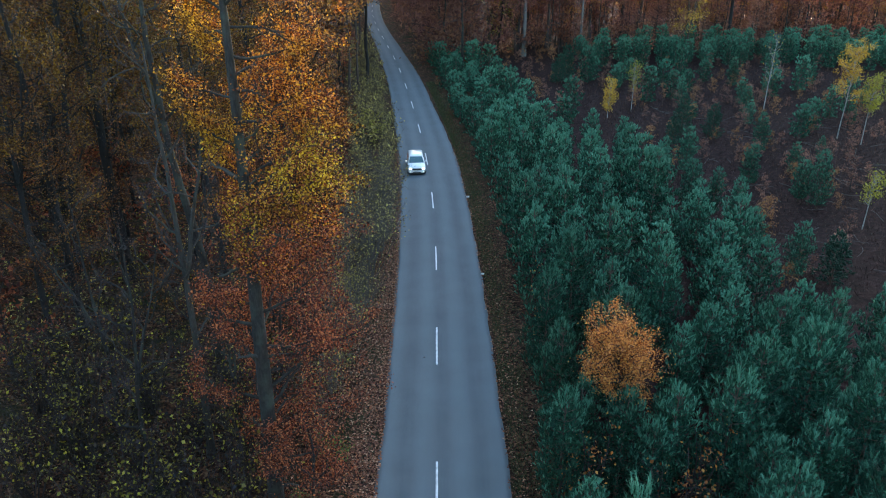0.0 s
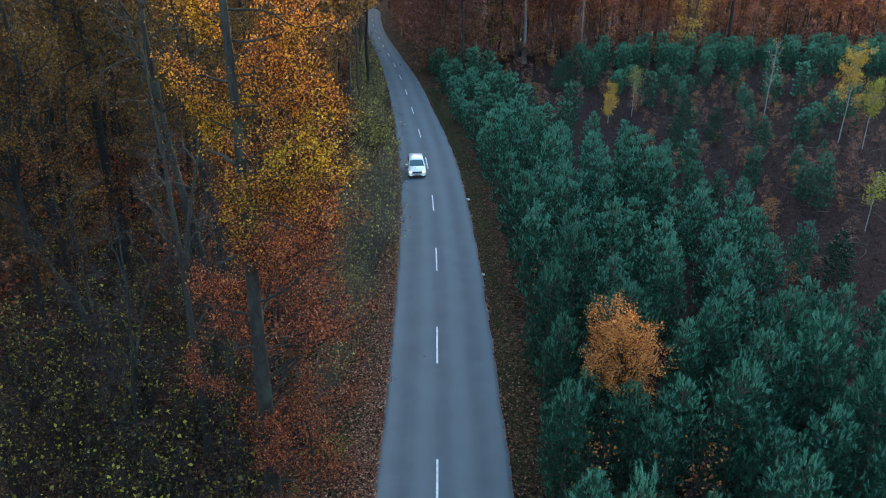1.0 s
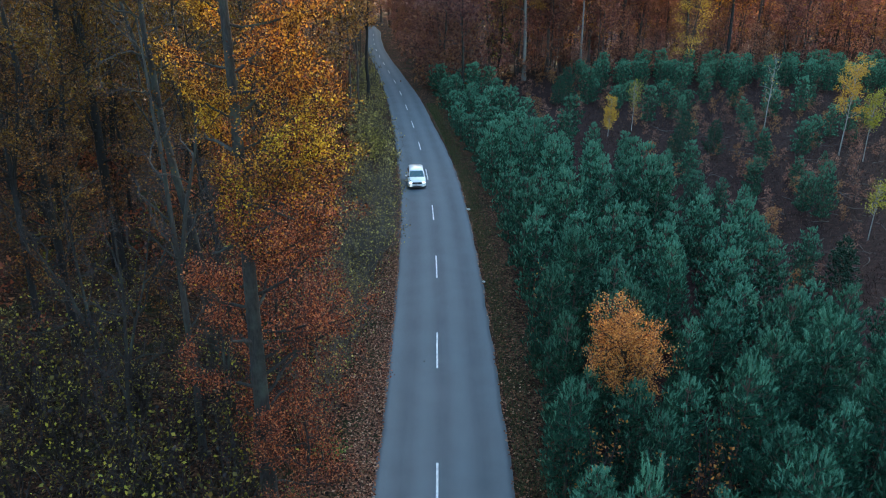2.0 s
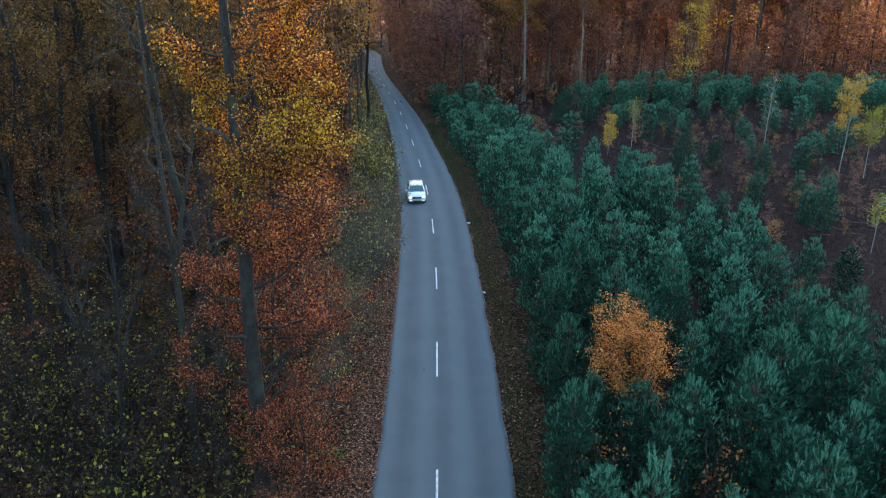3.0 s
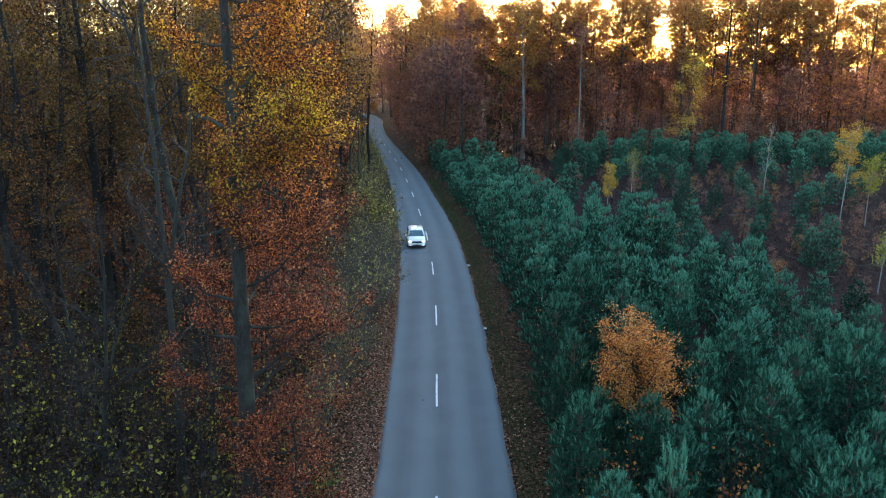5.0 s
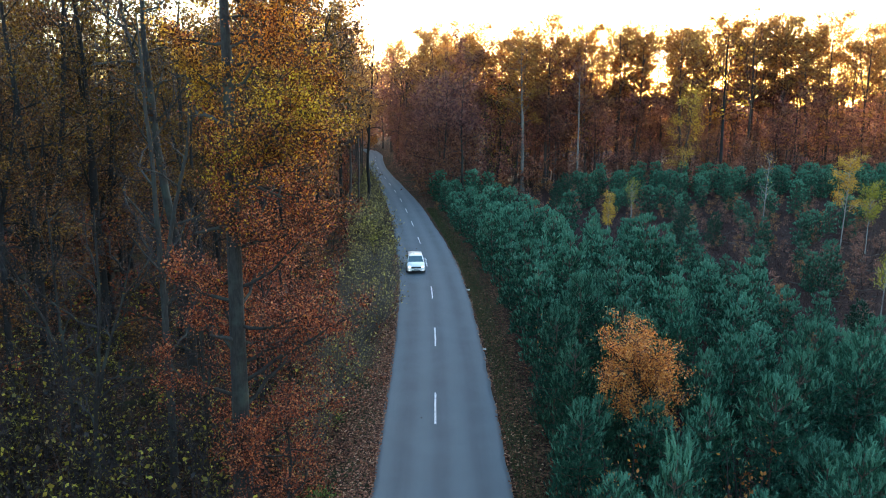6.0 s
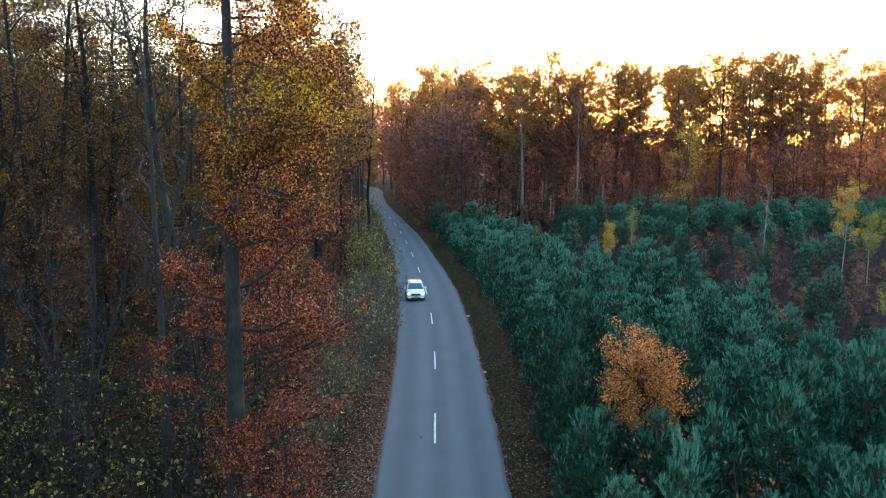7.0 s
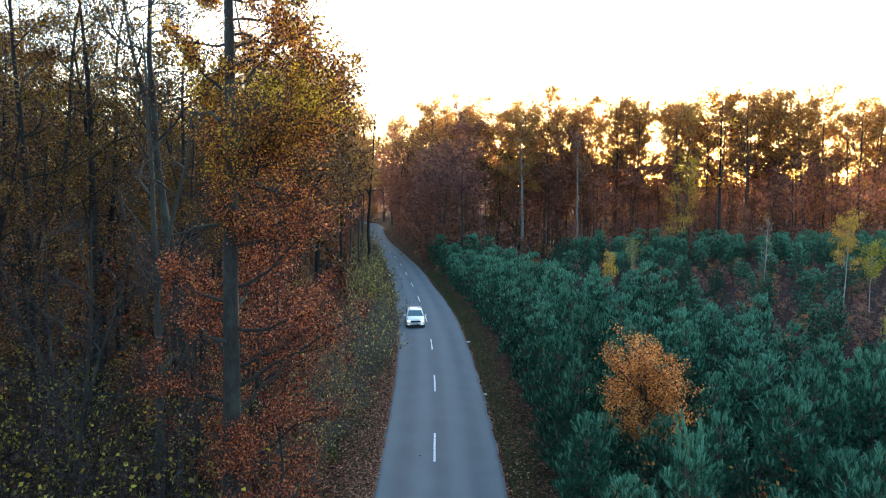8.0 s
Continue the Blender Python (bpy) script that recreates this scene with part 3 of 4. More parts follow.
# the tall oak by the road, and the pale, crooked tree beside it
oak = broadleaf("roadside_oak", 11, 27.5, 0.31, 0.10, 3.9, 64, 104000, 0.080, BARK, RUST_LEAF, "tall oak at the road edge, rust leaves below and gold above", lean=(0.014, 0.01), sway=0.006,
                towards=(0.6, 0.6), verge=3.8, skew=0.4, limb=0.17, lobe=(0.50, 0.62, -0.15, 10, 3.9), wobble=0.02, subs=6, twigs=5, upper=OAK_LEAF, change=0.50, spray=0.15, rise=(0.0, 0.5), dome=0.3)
settle(oak, -6.5, 21.5)
rng = np.random.default_rng(68)
for z, ang, ln, up in [(15.2, 172, 1.5, 0.1), (13.4, -12, 1.7, 0.12), (12.1, 185, 1.1, 0.3), (8.6, 200, 1.0, -0.1), (5.2, 160, 0.9, 0.5)]:
    stub = crooked(rng, (0.13 * math.cos(radians(ang)) + 0.012 * z, 0, z), (math.cos(radians(ang)), math.sin(radians(ang)) - 0.3, up), ln, 0.22, 7, 0.02)
    dead = Tubes()
    dead.add(stub, np.linspace(0.075, 0.02, 8), 7)
    for k in (3, 5, 6):
        dead.add(crooked(rng, stub[k], rng.normal(size=3) * 0.6 + np.array([math.cos(radians(ang)), 0, 0.5]), ln * 0.4, 0.25, 4), np.linspace(0.028, 0.006, 5), 5)
    under("dead_limb", dead.mesh("dead_limb", BARK_PALE), oak, "bare grey dead limb")
forked = broadleaf("forked_tree", 29, 26, 0.24, 0.55, 4.2, 20, 5200, 0.11, BARK, GOLD_LEAF, "grey tree whose stem forks high up, nearly bare", wobble=0.035, fork=0.6, subs=6, twigs=5, rise=(0.5, 1.1))
settle(forked, -10.7, 29.6)
pale = broadleaf("pale_tree", 24, 20, 0.15, 0.3, 2.6, 16, 900, 0.09, BARK_PALE, SHADE_LEAF, "pale grey crooked tree, nearly bare", wobble=0.03, fork=0.5, subs=5, twigs=4)
settle(pale, -10.7, 26.4)

bare = broadleaf("bare_tree", 25, 13, 0.08, 0.22, 3.0, 16, 500, 0.09, BARK, SHADE_LEAF, "bare grey tree with fine crooked twigs in the thicket", wobble=0.05, fork=0.4, subs=6, twigs=6, rise=(0.5, 1.0))
tagged(settle(bare, -12.6, 24.6), group="bare trees in the thicket")
for x, y, t, k in [(-9.0, 25.6, 60, 0.8), (-15.6, 28.4, 140, 0.95), (-10.6, 30.5, 250, 0.9), (-13.2, 33.0, 310, 1.05)]:
    tagged(place(bare, x, y, t, k), group="bare trees in the thicket")

big = [broadleaf("oak_tree", 31, 25, 0.21, 0.12, 4.6, 26, 14500, 0.110, BARK_DARK, SHADE_LEAF, "tall oak in the wood with brown and gold leaves", upper=GOLD_LEAF, change=0.55, fork=0.5, wobble=0.055, twigs=1, fine=False, dome=0.6),
       broadleaf("oak_tree", 32, 27, 0.22, 0.14, 4.2, 24, 14000, 0.110, BARK_DARK, SHADE_LEAF, "tall dark-stemmed oak with golden brown leaves", upper=GOLD_LEAF, change=0.5, wobble=0.045, twigs=1, fine=False, dome=0.6),
       broadleaf("oak_tree", 33, 23, 0.2, 0.1, 4.4, 24, 14500, 0.110, BARK_DARK, SHADE_LEAF, "oak in the wood with rust and gold leaves", fork=0.5, wobble=0.06, twigs=1, fine=False, dome=0.6)]
dark_tree = broadleaf("dark_tree", 35, 28, 0.34, 0.3, 4.0, 22, 8000, 0.125, BARK_DARK, SHADE_LEAF, "tall dark-stemmed tree with thin gold foliage", upper=GOLD_LEAF, change=0.4, fork=0.55, wobble=0.025, fine=False)
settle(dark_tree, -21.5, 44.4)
near_spots = [(-29.0, 50.0), (-34.0, 58.0), (-26.0, 57.0), (-38.5, 63.0), (-17.8, 50.5), (-13.5, 40.5), (-27.5, 38.0), (-11.2, 47.5), (-11.2, 56.0)]
near_spots += [p for p in scatter(3, -46, -10, 31, 62, 5.2, lambda x, y: x > -(0.62 * y + 9) and side(x, y) < -11 and not (x > -15 and y < 42) and not (y < 44 and -0.62 < x / y < -0.36)
                                  and all((x - a) ** 2 + (y - c) ** 2 > 20 for a, c in near_spots + [(-21.5, 44.4)])) ]
low_sector = lambda p: -0.46 < p[0] / p[1] < -0.29
spread_out(big, [p for p in near_spots if not low_sector(p)], 4, (0.88, 1.1), "tall oaks of the wood")
spread_out(big, [p for p in near_spots if low_sector(p)], 5, (0.74, 0.86), "tall oaks of the wood")
for x, y, t, k in [(-23.8, 42.5, 40, 0.98), (-28.6, 47.0, 200, 1.05), (-31.5, 54.5, 120, 1.05), (-20.8, 36.0, 300, 0.92)]:
    tagged(place(big[1], x, y, t, k), group="tall oaks of the wood")

far = [broadleaf("forest_tree", 41, 25, 0.24, 0.30, 4.3, 17, 4200, 0.34, BARK_WOOD, BROWN_LEAF, "tall forest tree with thin brown leaves", subs=4, twigs=0, spray=0.6, upper=WOOD_LEAF, change=0.7, coarse=True, slim=0.75),
       broadleaf("forest_tree", 42, 26, 0.22, 0.40, 4.0, 17, 3400, 0.34, BARK_WOOD, BROWN_LEAF, "tall slim forest tree with a brown and gold crown", subs=4, twigs=0, spray=0.6, upper=WOOD_LEAF, change=0.65, coarse=True, slim=0.75),
       broadleaf("forest_tree", 43, 24, 0.23, 0.24, 4.5, 18, 4200, 0.34, BARK_WOOD, BROWN_LEAF, "forest tree with a rust-coloured crown", subs=4, twigs=0, spray=0.6, coarse=True, slim=0.75),
       broadleaf("forest_tree", 44, 25, 0.20, 0.45, 3.4, 14, 380, 0.36, BARK, WOOD_LEAF, "tall forest tree that is nearly bare", subs=5, twigs=1, spray=0.4, fork=0.5, coarse=True)]
# forest trees in darker leaf and bark tones, for the left wood's shade
left_wood = [broadleaf("forest_tree", 45, 25, 0.24, 0.22, 4.6, 18, 3000, 0.4, BARK_DARK, SHADE_LEAF, "tall dark-stemmed tree with brown leaves", subs=4, twigs=0, spray=0.6, upper=GOLD_LEAF, change=0.6, coarse=True, slim=0.8, dome=0.8),
             broadleaf("forest_tree", 46, 27, 0.22, 0.34, 4.4, 18, 2800, 0.4, BARK_DARK, SHADE_LEAF, "tall slim tree with dark brown and dull gold leaves", subs=4, twigs=0, spray=0.6, upper=GOLD_LEAF, change=0.7, coarse=True, slim=0.8, dome=0.8)]
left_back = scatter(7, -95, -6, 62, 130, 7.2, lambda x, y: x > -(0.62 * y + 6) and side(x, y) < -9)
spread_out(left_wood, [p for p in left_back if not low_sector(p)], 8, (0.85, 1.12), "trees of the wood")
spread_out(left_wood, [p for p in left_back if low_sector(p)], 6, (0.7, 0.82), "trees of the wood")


def edge(x):
    """Where the far wood begins."""
    return np.interp(x, [-30, -10, 2, 12, 22, 34, 48, 90, 140], [250, 190, 140, 137, 137, 139, 143, 142, 138])


wood = [broadleaf("wood_tree", 141, 26, 0.24, 0.36, 4.6, 26, 7600, 0.26, BARK_WOOD, BROWN_LEAF, "tall tree of the far wood with thin brown leaves", subs=5, twigs=1, spray=0.42, upper=WOOD_LEAF, change=0.66, coarse=True, dome=0.9),
        broadleaf("wood_tree", 142, 26, 0.22, 0.42, 4.2, 24, 6800, 0.26, BARK_WOOD, BROWN_LEAF, "slim tree of the far wood with a golden brown crown", subs=5, twigs=1, spray=0.42, upper=WOOD_LEAF, change=0.6, coarse=True, dome=0.9),
        broadleaf("wood_tree", 143, 25, 0.23, 0.28, 4.8, 26, 7400, 0.26, BARK_WOOD, BROWN_LEAF, "rust-brown tree of the far wood", subs=5, twigs=1, spray=0.42, coarse=True, dome=0.9),
        broadleaf("wood_tree", 144, 26, 0.20, 0.50, 4.0, 16, 1700, 0.26, BARK_WOOD, WOOD_LEAF, "half-bare tree of the far wood", subs=6, twigs=2, spray=0.4, fork=0.5, coarse=True, dome=0.6, wobble=0.07)]
poles = [broadleaf("slender_tree", 145, 21, 0.11, 0.45, 2.0, 12, 500, 0.26, BARK_WOOD, BROWN_LEAF, "slender brown-stemmed tree in the shade of the far wood", subs=3, twigs=1, spray=0.4, coarse=True, wobble=0.04),
         broadleaf("slender_tree", 146, 18, 0.09, 0.35, 2.0, 12, 600, 0.26, BARK_WOOD, WOOD_LEAF, "slender tree of the far wood with thin golden leaves", subs=3, twigs=1, spray=0.4, coarse=True, wobble=0.05)]
SUN_LINE = math.tan(radians(16.3))
far_wood = scatter(9, -16, 112, 108, 190, 5.0, lambda x, y: x < 0.63 * y + 8 and edge(x) < y < edge(x) + 30 and side(x, y) > 9 and abs(x - SUN_LINE * y) > 4.6)
spread_out(wood, [p for p in far_wood if p[0] < 34], 10, (1.0, 1.13), "trees of the wood")
spread_out(wood, [p for p in far_wood if 34 <= p[0] < 60], 11, (1.1, 1.26), "trees of the wood")
spread_out([wood[3], wood[3], wood[1], wood[0]], [p for p in far_wood if p[0] >= 60], 27, (1.1, 1.26), "trees of the wood")
spread_out(wood[2:3], [(SUN_LINE * y + dx, y) for y, dx in ((142, -1.0), (151, 1.2), (160, -0.8))], 19, (0.7, 0.76), "trees of the wood")
spread_out(wood[:2], [(SUN_LINE * y + dx, y) for y, dx in ((141, 5.0), (143, -5.0), (150, 4.8), (152, -4.9))], 34, (1.0, 1.06), "trees of the wood")
high_crown = broadleaf("high_crowned_tree", 147, 30, 0.16, 0.89, 3.2, 14, 1500, 0.26, BARK_WOOD, WOOD_LEAF, "thin tree of the far wood with leaves at its very top", subs=5, twigs=1, spray=0.4, coarse=True, wobble=0.02, rise=(0.0, 0.4), dome=0.9)
settle(high_crown, SUN_LINE * 148 + 0.9, 148)
tagged(place(high_crown, SUN_LINE * 156 - 1.4, 156, 130, 1.0), "thin tree of the far wood with leaves at its very top")
pole_spots = scatter(28, -12, 106, 126, 176, 3.1, lambda x, y: x < 0.63 * y + 6 and edge(x) - 1 < y < edge(x) + 24 and side(x, y) > 8 and abs(x - SUN_LINE * y) > 3.0)
spread_out(poles, pole_spots, 29, (0.75, 1.15), "slender trees of the far wood")
road_end = scatter(12, -75, 10, 150, 275, 10, lambda x, y: abs(side(x, y)) > (5 if y < 250 else 4) and x > -0.4 * y and not (y < 178 and side(x, y) > 0))
spread_out(far, road_end, 13, (1.05, 1.25), "trees of the wood")

# trees added out of view on the left, to shade the wood
around = scatter(45, -48, -4, -32, 40, 12.5, lambda x, y: x < -(0.63 * max(y, 0) + 8.5))
spread_out(far, around, 46, (0.85, 1.1), "trees of the wood")

young = [broadleaf("young_beech", 51, 10, 0.09, 0.06, 2.8, 14, 2600, 0.21, BARK_WOOD, BROWN_LEAF, "young beech with withered rust-brown leaves", subs=3, twigs=0, spray=0.5, coarse=True),
         broadleaf("young_beech", 52, 8, 0.08, 0.05, 2.6, 13, 2300, 0.20, BARK_WOOD, DULL_RED_LEAF, "young beech thick with red-brown leaves", subs=3, twigs=0, spray=0.5, coarse=True)]
# young beeches recoloured darker for the shade inside the left wood
young_left = [broadleaf("young_beech", 56, 10, 0.09, 0.06, 2.9, 11, 1100, 0.3, BARK_DARK, SHADE_LEAF, "young beech with dark brown leaves in the wood", subs=3, twigs=0, spray=0.45, coarse=True),
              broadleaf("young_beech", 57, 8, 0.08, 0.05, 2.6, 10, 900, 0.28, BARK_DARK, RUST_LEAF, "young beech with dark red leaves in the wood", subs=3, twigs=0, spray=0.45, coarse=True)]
young_far = [broadleaf("young_beech", 54, 11, 0.09, 0.06, 3.0, 14, 2000, 0.31, BARK, BROWN_LEAF, "young beech with mauve-brown leaves at the wood edge", subs=3, twigs=0, spray=0.6, coarse=True, slim=0.6),
             broadleaf("young_beech", 55, 8, 0.08, 0.05, 2.7, 12, 1600, 0.30, BARK, DULL_RED_LEAF, "young beech with dull red leaves at the wood edge", subs=3, twigs=0, spray=0.55, coarse=True, slim=0.6)]
rust_tree = broadleaf("rust_beech", 53, 10, 0.11, 0.1, 2.8, 16, 6500, 0.1, BARK, RUST_LEAF, "young beech with red-brown leaves beside the tall oak", subs=5, twigs=2, spray=0.3)
under_far = scatter(15, -12, 100, 104, 160, 4.9, lambda x, y: x < 0.63 * y + 6 and edge(x) - 5 < y < edge(x) + 22 and side(x, y) > 6.5)
spread_out(young_far, under_far, 16, (0.6, 1.35), "young beeches at the forest edge")
along_road = scatter(14, -34, 10, 116, 232, 3.6, lambda x, y: 5.2 < abs(side(x, y)) < 13 and not (side(x, y) > 0 and y < 122))
spread_out(young, along_road, 47, (0.45, 1.0), "young beeches along the road")
lean_in = [(float(road_x(y)) + s, y) for y, s in [(84, -8.0), (93, -7.0), (122, -6.6), (131, -6.0), (143, -5.8), (157, -5.5), (172, -5.5), (190, -5.5),
                                                 (128, 7.5), (141, 7.0), (155, 6.5), (170, 6.0), (188, 6.0), (207, 6.0), (228, 6.5)]]
spread_out(wood[3:], [p for p in lean_in if side(*p) < 0], 48, (0.75, 0.95), "trees along the road")
spread_out(wood[2:3], [p for p in lean_in if side(*p) > 0], 50, (0.55, 0.7), "trees along the road")
bank = [(float(road_x(y)) + s, y) for y, s in [(116, 9.5), (121, 7.5), (126, 10.5), (131, 8.0), (137, 11.0), (143, 8.5), (150, 9.0), (158, 8.0), (246, 0.5), (252, 3.0), (258, -4.0), (250, -7.0)]]
spread_out(young_far, bank, 49, (1.2, 1.7), "young beeches along the road")
under_left = scatter(17, -62, -8, 30, 118, 6.8, lambda x, y: x > -(0.62 * y + 6) and side(x, y) < -8.5 and not (x > -17 and y < 34))
spread_out(young_left, under_left, 18, (0.6, 1.1), "young beeches in the wood")
settle(rust_tree, -7.7, 28.8, 20)
for (x, y, s, t) in [ (-7.4, 33.5, 1.0, 200), (-4.9, 20.3, 0.72, 80), (-4.9, 17.4, 0.55, 150)]:
    tagged(place(rust_tree, x, y, t, s), group="young beeches in the wood")

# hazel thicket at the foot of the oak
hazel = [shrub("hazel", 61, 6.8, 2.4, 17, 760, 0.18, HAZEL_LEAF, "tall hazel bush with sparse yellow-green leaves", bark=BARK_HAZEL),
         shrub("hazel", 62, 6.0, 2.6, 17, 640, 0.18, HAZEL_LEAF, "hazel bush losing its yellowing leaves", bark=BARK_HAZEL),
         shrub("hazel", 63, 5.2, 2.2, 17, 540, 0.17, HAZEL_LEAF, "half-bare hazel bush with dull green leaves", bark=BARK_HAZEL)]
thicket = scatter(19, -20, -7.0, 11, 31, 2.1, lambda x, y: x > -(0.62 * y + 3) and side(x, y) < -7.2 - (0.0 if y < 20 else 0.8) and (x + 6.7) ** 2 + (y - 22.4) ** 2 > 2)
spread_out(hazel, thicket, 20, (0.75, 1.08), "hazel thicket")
brush_left = scatter(21, -40, -8, 30, 56, 2.7, lambda x, y: x > -(0.62 * y + 3) and side(x, y) < -8)
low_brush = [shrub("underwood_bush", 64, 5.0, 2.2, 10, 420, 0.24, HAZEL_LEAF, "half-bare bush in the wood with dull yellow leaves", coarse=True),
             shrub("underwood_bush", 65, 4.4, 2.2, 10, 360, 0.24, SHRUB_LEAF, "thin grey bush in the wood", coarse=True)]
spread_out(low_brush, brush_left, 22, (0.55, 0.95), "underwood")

# bushes along the left verge
verge_bush = [shrub("verge_shrub", 71, 4.4, 1.7, 22, 620, 0.12, SHRUB_LEAF, "grey-green roadside shrub with a few yellow leaves", bark=TWIG_GREY),
              shrub("verge_shrub", 72, 3.4, 1.6, 22, 700, 0.12, SHRUB_LEAF, "roadside shrub with yellowing leaves", bark=TWIG_GREY),
              shrub("verge_shrub", 73, 3.0, 1.5, 22, 460, 0.115, SHRUB_LEAF, "thin roadside shrub with grey twigs", bark=TWIG_GREY)]
rng = np.random.default_rng(24)
spots = []
for y in np.arange(27.5, 140, 1.9):
    x = float(road_x(y)) - HALF - np.interp(y, [27, 34, 45, 70, 100, 130], [2.9, 2.2, 1.2, 1.0, 1.3, 1.6]) - rng.uniform(0, 0.7)
    spots.append((x, y + rng.normal() * 0.4))
    if y > 36:
        spots.append((x - rng.uniform(1.6, 2.8), y + rng.normal()))
spread_out([shrub("far_shrub", 77, 4.2, 1.8, 16, 520, 0.17, SHRUB_LEAF, "grey-green shrub farther along the road", coarse=True),
            shrub("far_shrub", 78, 3.4, 1.7, 16, 480, 0.17, SHRUB_LEAF, "yellowing shrub farther along the road", coarse=True)], [p for p in spots if p[1] > 66], 26, (0.7, 1.15), "shrubs along the road")
spread_out(verge_bush, [p for p in spots if p[1] <= 66], 25, (0.8, 1.25), "shrubs along the road")
lime = shrub("lime_shrub", 75, 3.6, 1.4, 12, 1500, 0.13, LIME_LEAF, "bright lime-yellow shrub by the road")
settle(lime, -7.6, 76)
tagged(place(lime, -6.3, 41.5, 40, 0.6), group="shrubs along the road")
bramble = shrub("bramble", 76, 0.9, 0.9, 9, 420, 0.12, GREEN_LEAF, "low green bramble on the verge", "bramble")
settle(bramble, -5.1, 26.5)
for x, y, s in [(-5.6, 40.6, 1.1), (-5.5, 34.2, 0.8), (-5.9, 23.2, 0.8)]:
    place(bramble, x, y, x * 90, s)

overhang = shrub("bare_bush", 79, 3.2, 1.6, 9, 60, 0.1, SHRUB_LEAF, "bare grey bush whose twigs hang over the road edge", bark=TWIG_GREY)
settle(overhang, -4.3, 60.5)

# pine plantation
pines_near = [conifer("pine", 81, 7.2, 1.5, "young blue-green pine with upright shoots"),
              conifer("pine", 82, 6.9, 1.65, "bushy young pine with dense blue-green needles", big=8),
              conifer("pine", 83, 7.6, 1.38, "young pine with a tall crown of upright shoots", tiers=12),
              conifer("pine", 89, 7.1, 1.6, "broad young pine with a rounded crown", widest=0.38)]
pine_tall = conifer("pine", 90, 8.2, 1.35, "young pine with long bare leading shoots", candles=10, lead=0.55, big=7)
# most shoots take the lighter tone here, for the lit tops seen farther off
pines_mid = [conifer("pine", 84, 7.0, 1.6, "young blue-green pine of the plantation", 10, 6, 3, 3, 6, 0.085, 0.011, 0.048, core=500, lit_share=0.9, scale=0.7),
             conifer("pine", 85, 6.6, 1.75, "dense young pine of the plantation", 10, 7, 3, 3, 6, 0.085, 0.011, 0.048, core=500, lit_share=0.9, scale=0.7),
             conifer("pine", 80, 7.2, 1.5, "young pine of the plantation with a pointed crown", 10, 6, 3, 3, 6, 0.085, 0.011, 0.048, core=500, lit_share=0.9, scale=0.7, widest=0.22)]
pines_far = [conifer("pine", 86, 6.2, 1.8, "young pine standing farther back", 8, 5, 1, 3, 3, 0.10, 0.022, 0.085, core=200, lit_share=0.75, scale=1.0),
             conifer("pine", 87, 5.4, 1.9, "low bushy pine standing farther back", 8, 5, 1, 3, 3, 0.10, 0.022, 0.085, core=200, lit_share=0.75, scale=1.0)]
spruce = conifer("spruce", 88, 4.6, 1.3, "small dark green spruce", 9, 3, 2, 4, 4, 0.09, 0.014, 0.07, SPRUCE, 0.15, 3, 0.2, 200, 0.08)

CLEARING = [(29.5, 92.0), (30.0, 78.0), (26.0, 58.0), (22.5, 47.0), (24.5, 41.0), (33.0, 44.0), (42.0, 56.0), (55.0, 80.0), (62.0, 97.0), (54.0, 106.0), (44.0, 108.0), (35.0, 103.0)]


def clearing(x, y):
    """Inside the open, bare part of the plantation."""
    inside = False
    for (x0, y0), (x1, y1) in zip(CLEARING, CLEARING[1:] + CLEARING[:1]):
        if (y0 > y) != (y1 > y) and x < x0 + (y - y0) / (y1 - y0) * (x1 - x0):
            inside = not inside
    return inside


def apart(spots, gap):
    return lambda x, y: all((x - a) ** 2 + (y - c) ** 2 > gap * gap for a, c in spots)


OAK_R = (8.0, 25.9)
near = [(5.4, 32.6), (12.6, 30.0), (13.5, 25.6), (11.5, 23.4), (18.4, 29.4), (15.9, 26.0), (14.5, 21.6), (8.4, 17.3), (11.4, 18.1), (5.4, 27.2), (10.9, 28.2), (4.9, 23.5), (12.2, 35.4), (7.2, 35.9), (16.6, 22.6)]
free = apart(near + [(5.3, 15.7)], 2.6)
off_oak = lambda x, y: (x - OAK_R[0]) ** 2 + (y - OAK_R[1]) ** 2 > 5.5 and not (5.9 < x < 10.6 and 18.4 < y < 25)
near += scatter(31, 4.2, 28, 10, 29.5, 3.15, lambda x, y: x < 0.62 * y + 6 and side(x, y) > 4.9 and off_oak(x, y) and free(x, y))
spread_out(pines_near, near, 32, (0.84, 1.08), "pine plantation")
tagged(settle(pine_tall, 5.3, 15.7, 30), group="pine plantation")
for x, y, t, k in [(7.3, 23.6, 10, 0.9), (9.6, 24.2, 200, 0.92), (5.9, 24.8, 60, 0.84), (8.5, 22.6, 130, 0.8)]:
    tagged(place(pines_near[0], x, y, t, k), group="pine plantation")
mid = [(5.4, 46.2), (10.0, 40.1), (8.3, 45.6), (12.4, 58.9), (8.3, 63.7), (9.3, 54.4), (15.2, 53.7), (11.6, 49.0), (17.4, 55.5), (18.4, 42.0), (15.4, 45.2), (18.2, 37.2), (5.7, 41.0), (5.6, 72.4)]
free_mid = apart(mid + near, 2.7)
mid += scatter(33, 0.0, 34, 29.5, 70, 3.25, lambda x, y: side(x, y) > 5.3 and off_oak(x, y) and x < np.interp(y, [30, 33, 36, 40, 46, 52, 58, 64, 70], [24, 22.5, 19.6, 19.6, 19.6, 19.3, 18.0, 16.0, 14.0]) and free_mid(x, y))
spread_out(pines_mid, mid, 34, (0.8, 1.12), "pine plantation")
